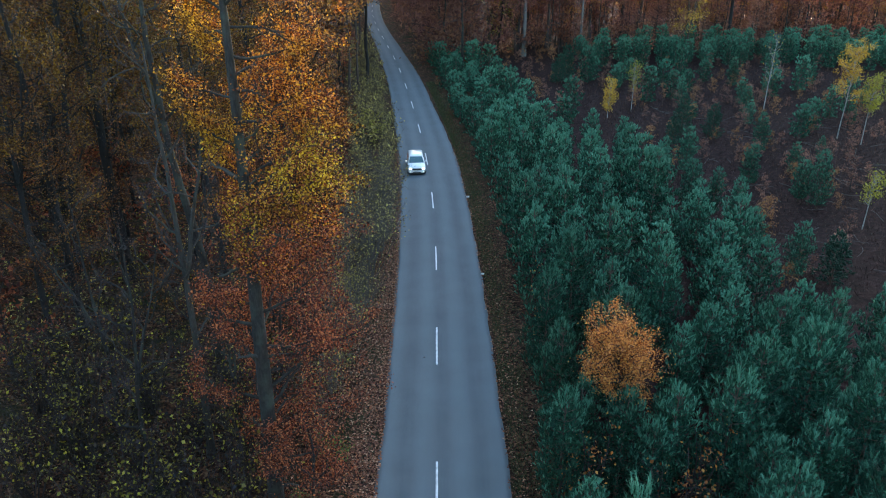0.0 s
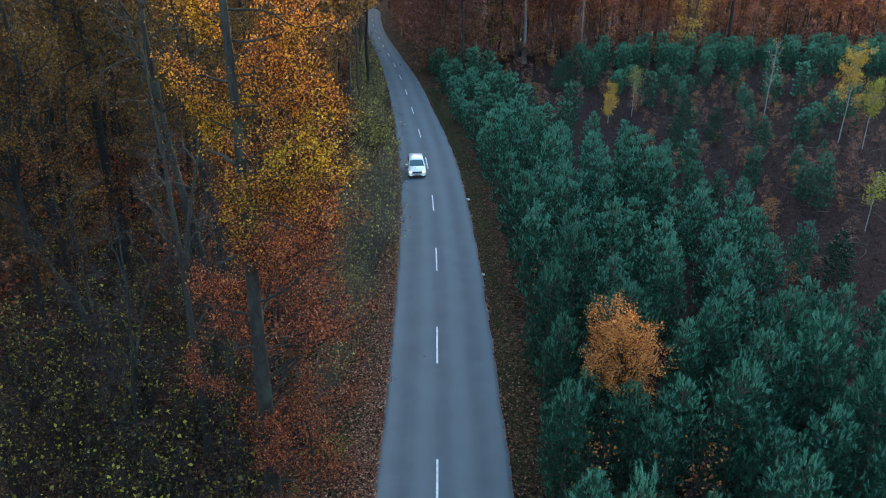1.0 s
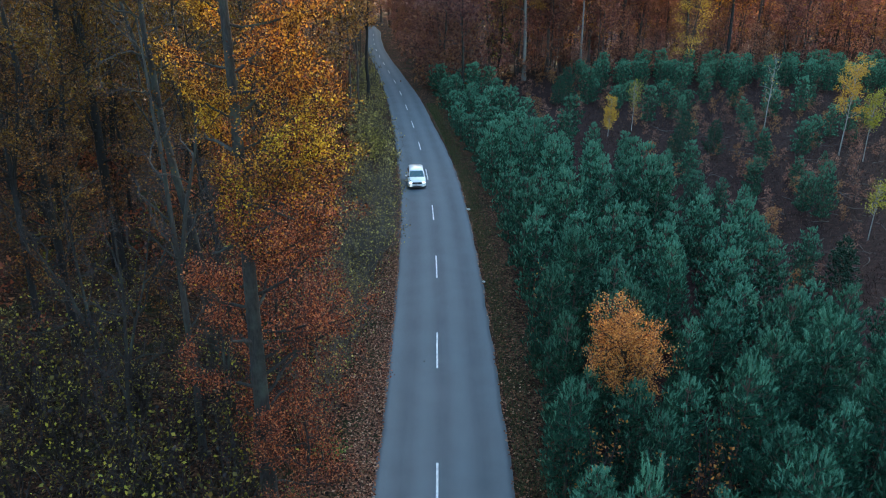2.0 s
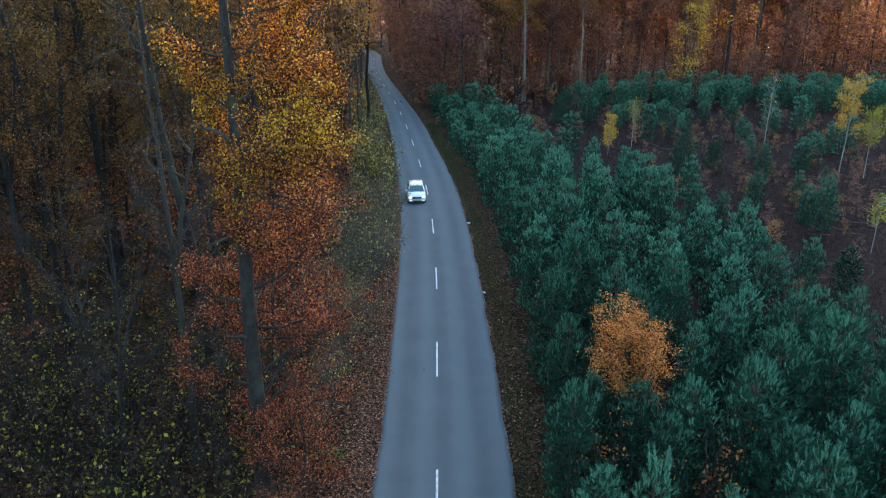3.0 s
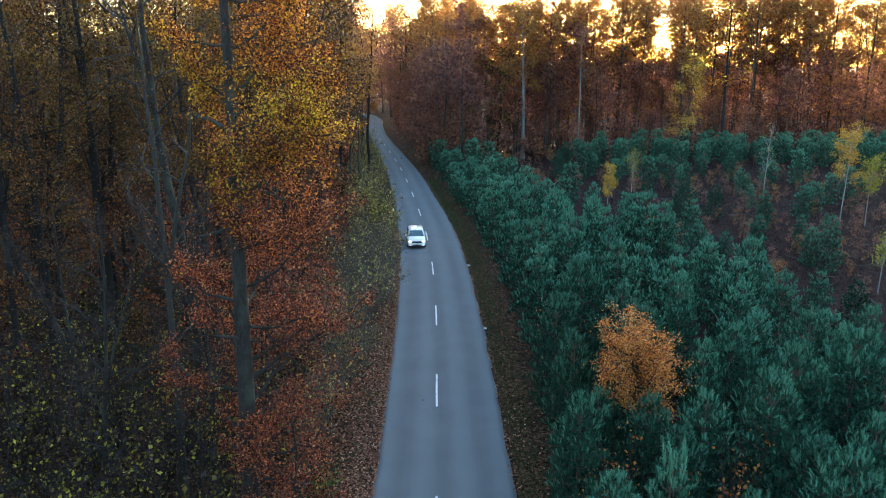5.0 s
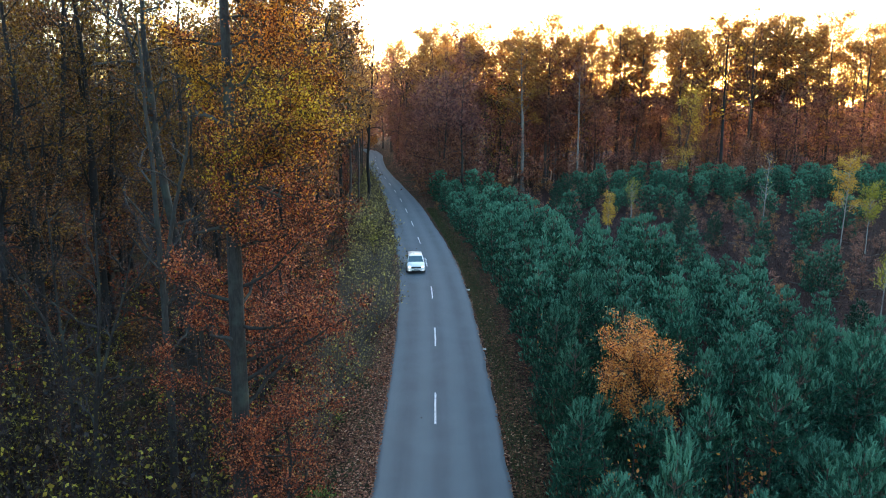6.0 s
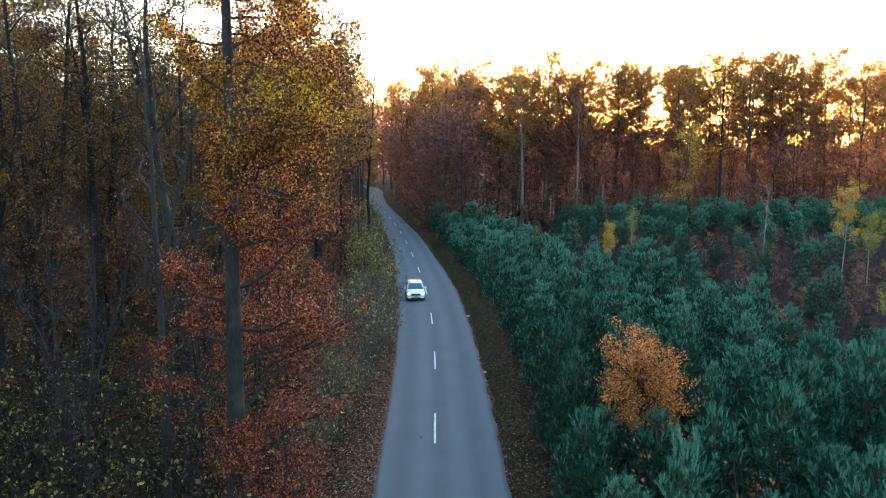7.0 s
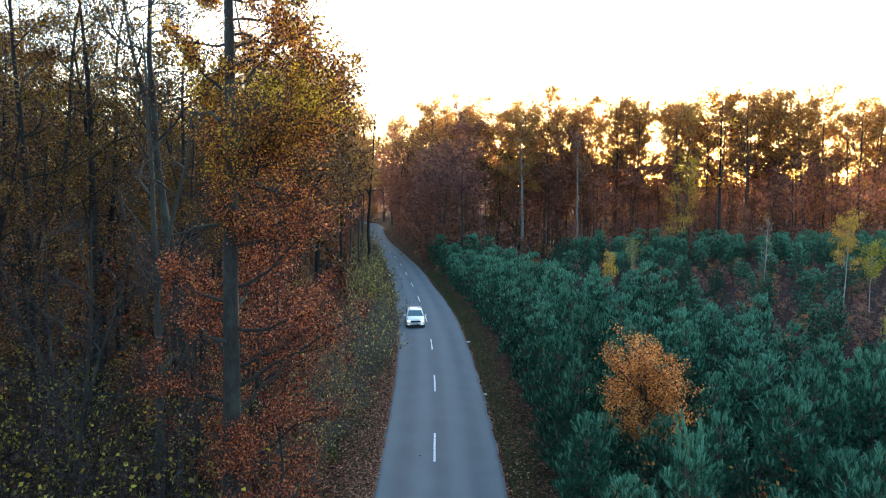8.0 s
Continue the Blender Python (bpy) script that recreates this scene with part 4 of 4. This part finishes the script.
small_mid = [(23.2, 53.6), (28.5, 64.0), (31.6, 60.4), (32.4, 58.6), (21.2, 58.6), (22.7, 57.0), (19.3, 62.0), (18.0, 70.3), (23.4, 67.0), (20.6, 64.5)]
spread_out(pines_mid, small_mid, 39, (0.62, 0.82), "pine plantation")
strip = [(6.2, 94.6), (8.6, 92.0), (15.1, 85.7), (13.3, 79.0)]
free_strip = apart(strip, 2.6)
strip += scatter(35, -10, 26, 70, 126, 2.8, lambda x, y: side(x, y) > 5.2 and x < np.interp(y, [70, 79, 90, 100, 112, 126], [13.8, 12.5, 10.5, 8.8, 6.8, 3]) and free_strip(x, y))
strip += scatter(36, 24, 96, 104, 140, 3.0, lambda x, y: x < 0.63 * y + 4 and not clearing(x, y) and 0 < edge(x) - 5 - y < np.interp(x, [22, 34, 50, 90], [9, 14, 20, 22]))
strip += [(23.0, 112.0), (26.1, 107.4), (21.5, 109.0), (28.5, 111.0), (24.5, 103.5), (34.1, 101.3), (38.5, 107.5), (39.6, 78.5), (42.5, 82.0), (48.0, 88.6), (51.5, 91.0), (44.5, 98.0), (30.4, 96.0), (26.5, 93.5), (36.5, 112.5), (49.5, 101.0), (46.5, 104.0), (32.0, 106.0)]
spread_out(pines_far, strip, 38, (0.78, 1.1), "pine plantation")
sparse = scatter(43, 22, 62, 42, 108, 5.2, lambda x, y: clearing(x, y) and x < 0.6 * y)
spread_out(pines_mid, sparse[::2], 44, (0.3, 0.62), "pine plantation")
settle(spruce, 26.8, 79.5)
for x, y, s in [(29.6, 78.0, 0.9), (26.5, 44.0, 0.9), (24.5, 75, 0.8), (19.0, 112.0, 1.2), (17.0, 108.0, 1.0)]:
    place(spruce, x, y, x * 50, s)

# small leafy trees among the pines
orange_oak = broadleaf("orange_oak", 97, 7.0, 0.08, 0.58, 1.95, 40, 17000, 0.075, BARK, ORANGE_LEAF, "small round oak with bright orange leaves among the pines", subs=5, twigs=3, spray=0.13, dome=0.85, rise=(0.2, 1.0))
settle(orange_oak, *OAK_R)
sapling = [broadleaf("oak_sapling", 92, 4.4, 0.04, 0.12, 1.3, 11, 420, 0.2, BARK, ORANGE_DULL, "oak sapling with dull orange leaves", subs=3, twigs=0, spray=0.25, coarse=True),
           broadleaf("oak_sapling", 93, 3.8, 0.04, 0.1, 1.3, 11, 360, 0.2, BARK, DULL_RED_LEAF, "oak sapling with dull red leaves", subs=3, twigs=0, spray=0.25, coarse=True)]
saps = [(12.7, 97.0), (14.4, 89.6), (27.2, 98.2), (36.9, 121.5), (38.1, 115.7), (34.4, 101.2), (43.0, 105.6), (41.6, 98.2), (31.4, 75.1), (27.8, 59.1), (26.5, 54.6), (32.8, 62.5), (25.4, 46.1), (29.1, 48.3), (34.2, 69.3), (21.7, 75.1), (21.0, 64.9), (49.6, 80.3), (42.7, 95.1), (20.4, 118.6), (43.9, 121.5)]
saps += [(-0.9, 107), (24.5, 86.5), (33.5, 93), (37, 95), (41, 94)]
saps += [(x + 1.6, y + 0.8) for x, y in sparse] + [(x - 1.2, y - 1.9) for x, y in sparse[::2]]
saps += scatter(52, 3, 24, 98, 134, 3.6, lambda x, y: side(x, y) > 7 and x > np.interp(y, [98, 126], [9.5, 3.5]))
saps += scatter(42, 24, 62, 92, 122, 4.6, lambda x, y: x < 0.6 * y and y < edge(x) - 12)
saps += scatter(40, 22, 50, 58, 92, 4.2, lambda x, y: x < 0.6 * y and x > 16 + 0.08 * y, 160)
spread_out([sapling[1], sapling[0], sapling[1]], saps, 41, (0.42, 0.8), "oak saplings in the clearing")
tuft = shrub("orange_twig", 94, 5.2, 0.7, 4, 140, 0.14, ORANGE_LEAF, "slender sapling with a few orange leaves", "sapling")
settle(tuft, 5.6, 22.3)
for x, y, s in [(8.8, 21.4, 1.05), (10.0, 22.6, 1.0), (8.2, 17.0, 1.0), (6.3, 36.4, 1.0), (4.9, 23.4, 0.7)]:
    place(tuft, x, y, x * 70, s)


def birch(seed, h, leaves, foliage, label, x, y, frm=0.42):
    return settle(broadleaf("birch", seed, h, 0.0046 * h, frm, 0.19 * h, 20, int(leaves * 1.25), 0.135, BARK_BIRCH, foliage, label, wobble=0.018, sway=0.012, limb=0.13, subs=5, twigs=2, spray=0.2, rise=(0.7, 1.3), dome=0.7), x, y)


birch(101, 10.6, 2900, YELLOW_LEAF, "slender birch with a golden crown and white stem", 44.8, 80.0, 0.4)
birch(102, 7.6, 1900, LIME_LEAF, "young birch with lime-yellow leaves", 46.2, 77.5)
birch(103, 10.0, 60, YELLOW_LEAF, "tall white birch that has lost its leaves", 41.2, 92.0, 0.3)
birch(104, 4.7, 1300, YELLOW_LEAF, "small bright yellow birch", 19.9, 86.3, 0.2)
birch(105, 6.0, 520, LIME_LEAF, "thin young birch with pale yellow leaves", 23.4, 89.0, 0.5)
birch(106, 4.9, 560, LIME_LEAF, "young birch with yellow-green leaves in the clearing", 34.0, 54.0, 0.45)
bare_oak = broadleaf("bare_oak", 37, 27, 0.24, 0.45, 4.4, 20, 700, 0.2, BARK_DARK, WOOD_LEAF, "tall crooked oak with bare branches beside the road", subs=6, twigs=4, spray=0.3, fork=0.45, wobble=0.07, rise=(0.5, 1.0), dome=0.7)
tagged(settle(bare_oak, -10.8, 102.0), group="bare oaks along the road")
for x, y, t, k in [(-8.7, 190.0, 200, 1.12), (-5.5, 178.0, 300, 1.0), (-13.0, 205.0, 60, 1.1)]:
    tagged(place(bare_oak, x, y, t, k), group="bare oaks along the road")
road_oak = broadleaf("oak_tree", 36, 21, 0.25, 0.3, 4.0, 20, 5200, 0.3, BARK_DARK, WOOD_LEAF, "golden brown oak beside the far bend of the road", subs=4, twigs=1, spray=0.5, coarse=True, dome=0.7)
settle(road_oak, -18.4, 165.0)
lone = broadleaf("lone_beech", 111, 28, 0.36, 0.44, 4.4, 22, 5200, 0.30, BARK_BEECH, WOOD_LEAF, "tall pale-stemmed tree with a high gold crown", subs=5, twigs=2, spray=0.4, wobble=0.015, dome=0.8)
settle(lone, 14.6, 133.5)
slim = broadleaf("slim_tree", 112, 25, 0.2, 0.55, 2.4, 12, 700, 0.34, BARK_BEECH, BROWN_LEAF, "slim pale-stemmed tree with a thin brown crown", subs=4, twigs=2, spray=0.4, wobble=0.015)
settle(slim, 24.6, 132.6)
yellow_tree = broadleaf("yellow_maple", 113, 19, 0.16, 0.25, 3.4, 20, 3000, 0.2, BARK_WOOD, YELLOW_LEAF, "tall maple with a yellow crown before the brown wood", subs=4, twigs=2, spray=0.5)
settle(yellow_tree, 42.6, 130.0)
olive_oak = broadleaf("olive_oak", 115, 19, 0.2, 0.15, 4.2, 18, 3600, 0.26, BARK_DARK, HAZEL_LEAF, "dark olive oak at the edge of the far wood", subs=4, twigs=1, spray=0.4, coarse=True, dome=0.8)
settle(olive_oak, 10.2, 138.0)
tall_tree = broadleaf("tall_tree", 114, 31, 0.32, 0.42, 5.0, 18, 1500, 0.4, BARK_DARK, OAK_LEAF, "tallest tree of the far wood, with thin golden leaves", subs=5, twigs=3, spray=0.5, wobble=0.02)
settle(tall_tree, 52.0, 136.0)

# distant woods that close the horizon
rng = np.random.default_rng(49)
n = 56000
a = rng.uniform(-50, 50, n)
r = rng.uniform(285, 420, n)
x, y = r * np.sin(np.radians(a)), r * np.cos(np.radians(a))
top_h = np.interp(a, [-50, -30, -12, 12, 14.5, 18, 20.5, 50], [19, 19, 26, 25, 17, 15, 16, 15]) + 3.5 * np.sin(a * 1.9) + 2.5 * np.sin(a * 5.3 + r * 0.05) + 2 * np.sin(a * 11 + r * 0.09)
pts = np.stack([x, y, top_h * rng.uniform(0, 1, n) ** 0.8], -1)
V, F = leaf_quads(rng, pts, 2.7, 0.0, True, 0.5)
tagged(under("distant_wood", mesh_np("distant_wood", V, F, BROWN_LEAF)), "brown autumn woods on the horizon", "woods", "", "stuff")

# a ring of leaves added out of view beside and behind, blocking low light
n = 26000
a = np.where(rng.uniform(size=n) < 0.62, rng.uniform(44, 176, n), rng.uniform(184, 300, n))
r = rng.uniform(52, 84, n)
x, y = 8 + r * np.sin(np.radians(a)), 14 + r * np.cos(np.radians(a))
pts = np.stack([x, y, (23 + 3 * np.sin(a * 0.9) + 2 * np.sin(a * 2.7)) * rng.uniform(0, 1, n) ** 0.8], -1)
pts = pts[(np.abs(pts[:, 0]) > 0.64 * pts[:, 1] + 12) & (np.abs(pts[:, 0]) > 7)]
V, F = leaf_quads(rng, pts, 1.9, 0.0, True, 0.6)
tagged(under("surrounding_wood", mesh_np("surrounding_wood", V, F, BROWN_LEAF)), "added ring of brown leaves out of view that blocks low light", "woods", "", "stuff")

# ---- ground cover ----
rng = np.random.default_rng(50)
n = 26000
y = rng.uniform(10, 75, n)
left = rng.uniform(size=n) < 0.86
off = np.where(left, -HALF + 0.15 - np.abs(rng.normal(size=n)) * 1.5, HALF - 0.1 + np.abs(rng.normal(size=n)) * 0.9)
x = road_x(y) + off
pts = np.stack([x, y, np.maximum(ground_z(x, y), 0.02 * (np.abs(off) < HALF)) + 0.012 + rng.uniform(0, 0.03, n)], -1)
V, F = leaf_quads(rng, pts, 0.12, 0.82)
LITTER = leaf_material("fallen_leaves", [(0.0, (0.06, 0.022, 0.013)), (0.4, (0.20, 0.068, 0.033)), (0.8, (0.38, 0.145, 0.07)), (1.0, (0.62, 0.36, 0.22))], None, 0.35, 0.1, 0.7)
litter_ob = under("fallen_leaves", mesh_np("fallen_leaves", V, F, LITTER))
tagged(litter_ob, "brown fallen leaves strewn along both verges", "leaf litter", "", "stuff")

n = 46000
y = rng.uniform(10, 110, n)
left = rng.uniform(size=n) < 0.2
off = np.where(left, -HALF - 0.2 - np.abs(rng.normal(size=n)) * 1.6, HALF + 0.15 + np.abs(rng.normal(size=n)) * 0.9)
x = road_x(y) + off
base = np.stack([x, y, ground_z(x, y) - 0.02], -1)
d = unit(np.stack([rng.normal(size=n) * 0.5, rng.normal(size=n) * 0.5, np.ones(n)], -1))
w = unit(np.cross(d, rng.normal(size=(n, 3)))) * 0.014
ln = rng.uniform(0.08, 0.24, (n, 1))
V = np.stack([base - w, base + w, base + d * ln], 1).reshape(-1, 3)
GRASS = leaf_material("verge_grass", [(0.0, (0.022, 0.040, 0.014)), (0.6, (0.055, 0.082, 0.026)), (1.0, (0.15, 0.13, 0.055))])
grass_ob = under("verge_grass", mesh_np("verge_grass", V, np.arange(3 * n).reshape(-1, 3), GRASS))
tagged(grass_ob, "short grass on the road verges", "grass", "", "stuff")

# dead branches lying in the clearing
bt = Tubes()
for _ in range(170):
    x, y = rng.uniform(24, 52), rng.uniform(46, 92)
    a = rng.uniform(0, 6.28)
    p = crooked(rng, (x, y, float(ground_z(x, y)) + 0.06), (math.cos(a), math.sin(a), 0.05), rng.uniform(0.8, 3.5), 0.1, 4)
    bt.add(p, np.linspace(0.035, 0.012, 5), 4)
brash = under("brash", bt.mesh("brash", DEADWOOD))
tagged(brash, "dead grey branches strewn over the clearing", "dead branches", "", "stuff")
n = 26000
x, y = rng.uniform(18, 66, n), rng.uniform(42, 124, n)
base = np.stack([x, y, ground_z(x, y) - 0.02], -1)
d = unit(np.stack([rng.normal(size=n) * 0.6, rng.normal(size=n) * 0.6, np.ones(n)], -1))
w = unit(np.cross(d, rng.normal(size=(n, 3)))) * 0.03
V = np.stack([base - w, base + w, base + d * rng.uniform(0.15, 0.6, (n, 1))], 1).reshape(-1, 3)
HEATH = leaf_material("withered_heath", [(0.0, (0.020, 0.010, 0.009)), (0.7, (0.062, 0.030, 0.024)), (1.0, (0.21, 0.105, 0.072))])
heath = under("heath", mesh_np("heath", V, np.arange(3 * n).reshape(-1, 3), HEATH))
tagged(heath, "withered plum-brown heath in the clearing", "heath", "", "stuff")


def stone(x, y, s):
    bm = bmesh.new()
    bmesh.ops.create_icosphere(bm, subdivisions=2, radius=s)
    r = random.Random(int(x * 100))
    for v in bm.verts:
        v.co *= r.uniform(0.8, 1.15)
        v.co.z *= 0.45
    ob = part("stone", bm, STONE, None)
    ob.location = (x, y, 0.1)
    return tagged(ob, "small stone on the road", "stone")


stone(2.2, 60.3, 0.17)
stone(2.75, 45.0, 0.12)
# a dark spot on the road, made as a small black stone
stone(-1.05, 34.5, 0.05).data.materials[0] = CAR_BLACK

# the sun low behind the far wood
bm = bmesh.new()
bmesh.ops.create_uvsphere(bm, u_segments=32, v_segments=16, radius=42)
sun_ball = part("sun", bm, SUN_GLOW, None, "", True)
SD = 3600
sun_ball.location = (SD * math.sin(radians(16.3)), SD * math.cos(radians(16.3)), 13 + SD * math.tan(radians(3.4)))
tagged(sun_ball, "glowing sun low behind the trees", "sun", "", "structure")


# ---- the car ----
def loft(sections, close=True):
    """A skin over rings with the same number of points; the ends are capped."""
    bm = bmesh.new()
    rings = [[bm.verts.new(p) for p in s] for s in sections]
    k = len(rings[0])
    for a, c in zip(rings, rings[1:]):
        for i in range(k):
            bm.faces.new((a[i], a[(i + 1) % k], c[(i + 1) % k], c[i]))
    if close:
        bm.faces.new(rings[0][::-1])
        bm.faces.new(rings[-1])
    bmesh.ops.recalc_face_normals(bm, faces=bm.faces)
    return bm


def car_ring(y, w, z0, z1, top=0.82):
    pts = [(-w * 0.9, z0), (-w, z0 + 0.15), (-w, z0 + (z1 - z0) * 0.6), (-w * 0.96, z1 - 0.06), (-w * top, z1), (0, z1 + 0.025)]
    pts += [(-x, z) for x, z in pts[-2::-1]]
    return [(x, y, z) for x, z in pts]


def block(x0, x1, y0, y1, z0, z1, r=0.02):
    bm = bmesh.new()
    bmesh.ops.create_cube(bm, size=1, matrix=Matrix.Translation(((x0 + x1) / 2, (y0 + y1) / 2, (z0 + z1) / 2)) @ Matrix.Diagonal((x1 - x0, y1 - y0, z1 - z0, 1)))
    bmesh.ops.bevel(bm, geom=bm.edges[:], offset=r, segments=2, affect="EDGES")
    return bm


def pane(corners, thick=0.012):
    """A thin solid pane with the given corners, bulged outwards a little."""
    bm = bmesh.new()
    vs = [bm.verts.new(c) for c in corners]
    f = bm.faces.new(vs)
    f.normal_update()
    nrm = f.normal.copy()
    r = bmesh.ops.extrude_face_region(bm, geom=[f])
    for v in r["geom"]:
        if isinstance(v, bmesh.types.BMVert):
            v.co += nrm * thick
    bmesh.ops.recalc_face_normals(bm, faces=bm.faces)
    return bm


car = new("car")
tagged(car, "white hatchback driving with its headlights on", "car")
body = part("body", loft([car_ring(0.0, 0.66, 0.32, 0.62), car_ring(0.10, 0.80, 0.24, 0.74), car_ring(0.45, 0.87, 0.2, 0.84), car_ring(1.05, 0.88, 0.2, 0.96),
                          car_ring(1.6, 0.88, 0.2, 0.99), car_ring(3.0, 0.88, 0.2, 1.0), car_ring(3.9, 0.86, 0.22, 1.02), car_ring(4.16, 0.80, 0.3, 0.98), car_ring(4.22, 0.7, 0.38, 0.85)]), CAR_WHITE, car, "", True)


def cab_ring(z, w, y0, y1):
    r = 0.12
    return [(-w + r, y0, z), (w - r, y0, z), (w, y0 + r, z), (w, (y0 + y1) / 2, z), (w, y1 - r, z), (w - r, y1, z), (-w + r, y1, z), (-w, y1 - r, z), (-w, (y0 + y1) / 2, z), (-w, y0 + r, z)]


cabin = part("cabin", loft([cab_ring(0.94, 0.82, 1.02, 4.08), cab_ring(1.2, 0.76, 1.42, 3.98), cab_ring(1.42, 0.68, 1.78, 3.82), cab_ring(1.49, 0.58, 1.95, 3.65)]), CAR_WHITE, car, "", True)
part("windscreen", pane([(-0.72, 1.045, 0.975), (0.72, 1.045, 0.975), (0.585, 1.715, 1.40), (-0.585, 1.715, 1.40)]), CAR_GLASS, car, "windscreen with the sky's reflection in its colour")
part("rear_window", pane([(0.66, 4.055, 1.02), (-0.66, 4.055, 1.02), (-0.56, 3.875, 1.39), (0.56, 3.875, 1.39)]), CAR_GLASS, car, "rear window of the same sky-toned glass")
for s in (-1, 1):
    for y0, y1, t0, t1 in ((1.42, 2.42, 1.90, 2.42), (2.50, 3.72, 2.50, 3.55)):
        c = [(s * 0.812, y0, 1.0), (s * 0.812, y1, 1.0), (s * 0.693, t1, 1.385), (s * 0.693, t0, 1.385)]
        part("side_window", pane(c if s > 0 else c[::-1]), CAR_GLASS, car, "side window of the same sky-toned glass")
    m = part("mirror", block(s * 0.98 - 0.11, s * 0.98 + 0.11, 1.32, 1.46, 0.96, 1.10, 0.035), CAR_WHITE, car)
    part("mirror_arm", block(min(s * 0.82, s * 0.9), max(s * 0.82, s * 0.9), 1.36, 1.42, 0.97, 1.02, 0.01), CAR_BLACK, m)
    part("headlight", block(s * 0.62 - 0.12, s * 0.62 + 0.12, -0.005, 0.16, 0.64, 0.74, 0.04), LAMP_ON, car, "lit headlight")
    part("fog_light", block(s * 0.60 - 0.07, s * 0.60 + 0.07, -0.03, 0.1, 0.35, 0.43, 0.035), LAMP_ON, car, "lit lower lamp")
    part("tail_light", block(s * 0.66 - 0.09, s * 0.66 + 0.09, 4.12, 4.23, 0.72, 0.92, 0.03), plain("tail_red", (0.35, 0.02, 0.02), 0.3), car, "red tail light")
    for yw in (0.82, 3.38):
        bm = bmesh.new()
        bmesh.ops.create_cone(bm, cap_ends=True, segments=24, radius1=0.32, radius2=0.32, depth=0.21, matrix=Matrix.Translation((s * 0.79, yw, 0.32)) @ Matrix.Rotation(radians(90), 4, "Y"))
        bmesh.ops.bevel(bm, geom=[e for e in bm.edges if e.calc_face_angle(0) > 1], offset=0.03, segments=2, affect="EDGES")
        wheel = part("tyre", bm, TYRE, car, "black rubber tyre", True)
        bm = bmesh.new()
        bmesh.ops.create_cone(bm, cap_ends=True, segments=20, radius1=0.2, radius2=0.2, depth=0.225, matrix=Matrix.Translation((s * 0.79, yw, 0.32)) @ Matrix.Rotation(radians(90), 4, "Y"))
        part("rim", bm, RIM, wheel, "alloy rim")
part("grille", block(-0.46, 0.46, -0.04, 0.12, 0.56, 0.725, 0.03), CAR_BLACK, car, "black radiator grille")
part("air_intake", block(-0.42, 0.42, -0.03, 0.1, 0.27, 0.40, 0.03), CAR_BLACK, car, "black lower air intake")
part("lower_bumper", block(-0.78, 0.78, -0.02, 0.2, 0.17, 0.30, 0.03), CAR_BLACK, car, "dark lower bumper")
part("number_plate", block(-0.26, 0.26, -0.055, 0.0, 0.43, 0.54, 0.008), PLATE, car, "pale plate with dark bars")
for x in (-0.17, -0.06, 0.06, 0.17):
    part("plate_bar", block(x - 0.035, x + 0.035, -0.058, -0.05, 0.455, 0.515, 0.001), CAR_BLACK, car, "dark bar on the plate")
part("badge", block(-0.05, 0.05, -0.055, 0.02, 0.66, 0.74, 0.02), CHROME, car, "round chrome badge")
part("underbody", block(-0.76, 0.76, 0.2, 4.0, 0.16, 0.26, 0.03), CAR_BLACK, car, "black underbody")
car.matrix_basis = pose(-2.5, 66.2, 0.045, 0, 0, 4.5)
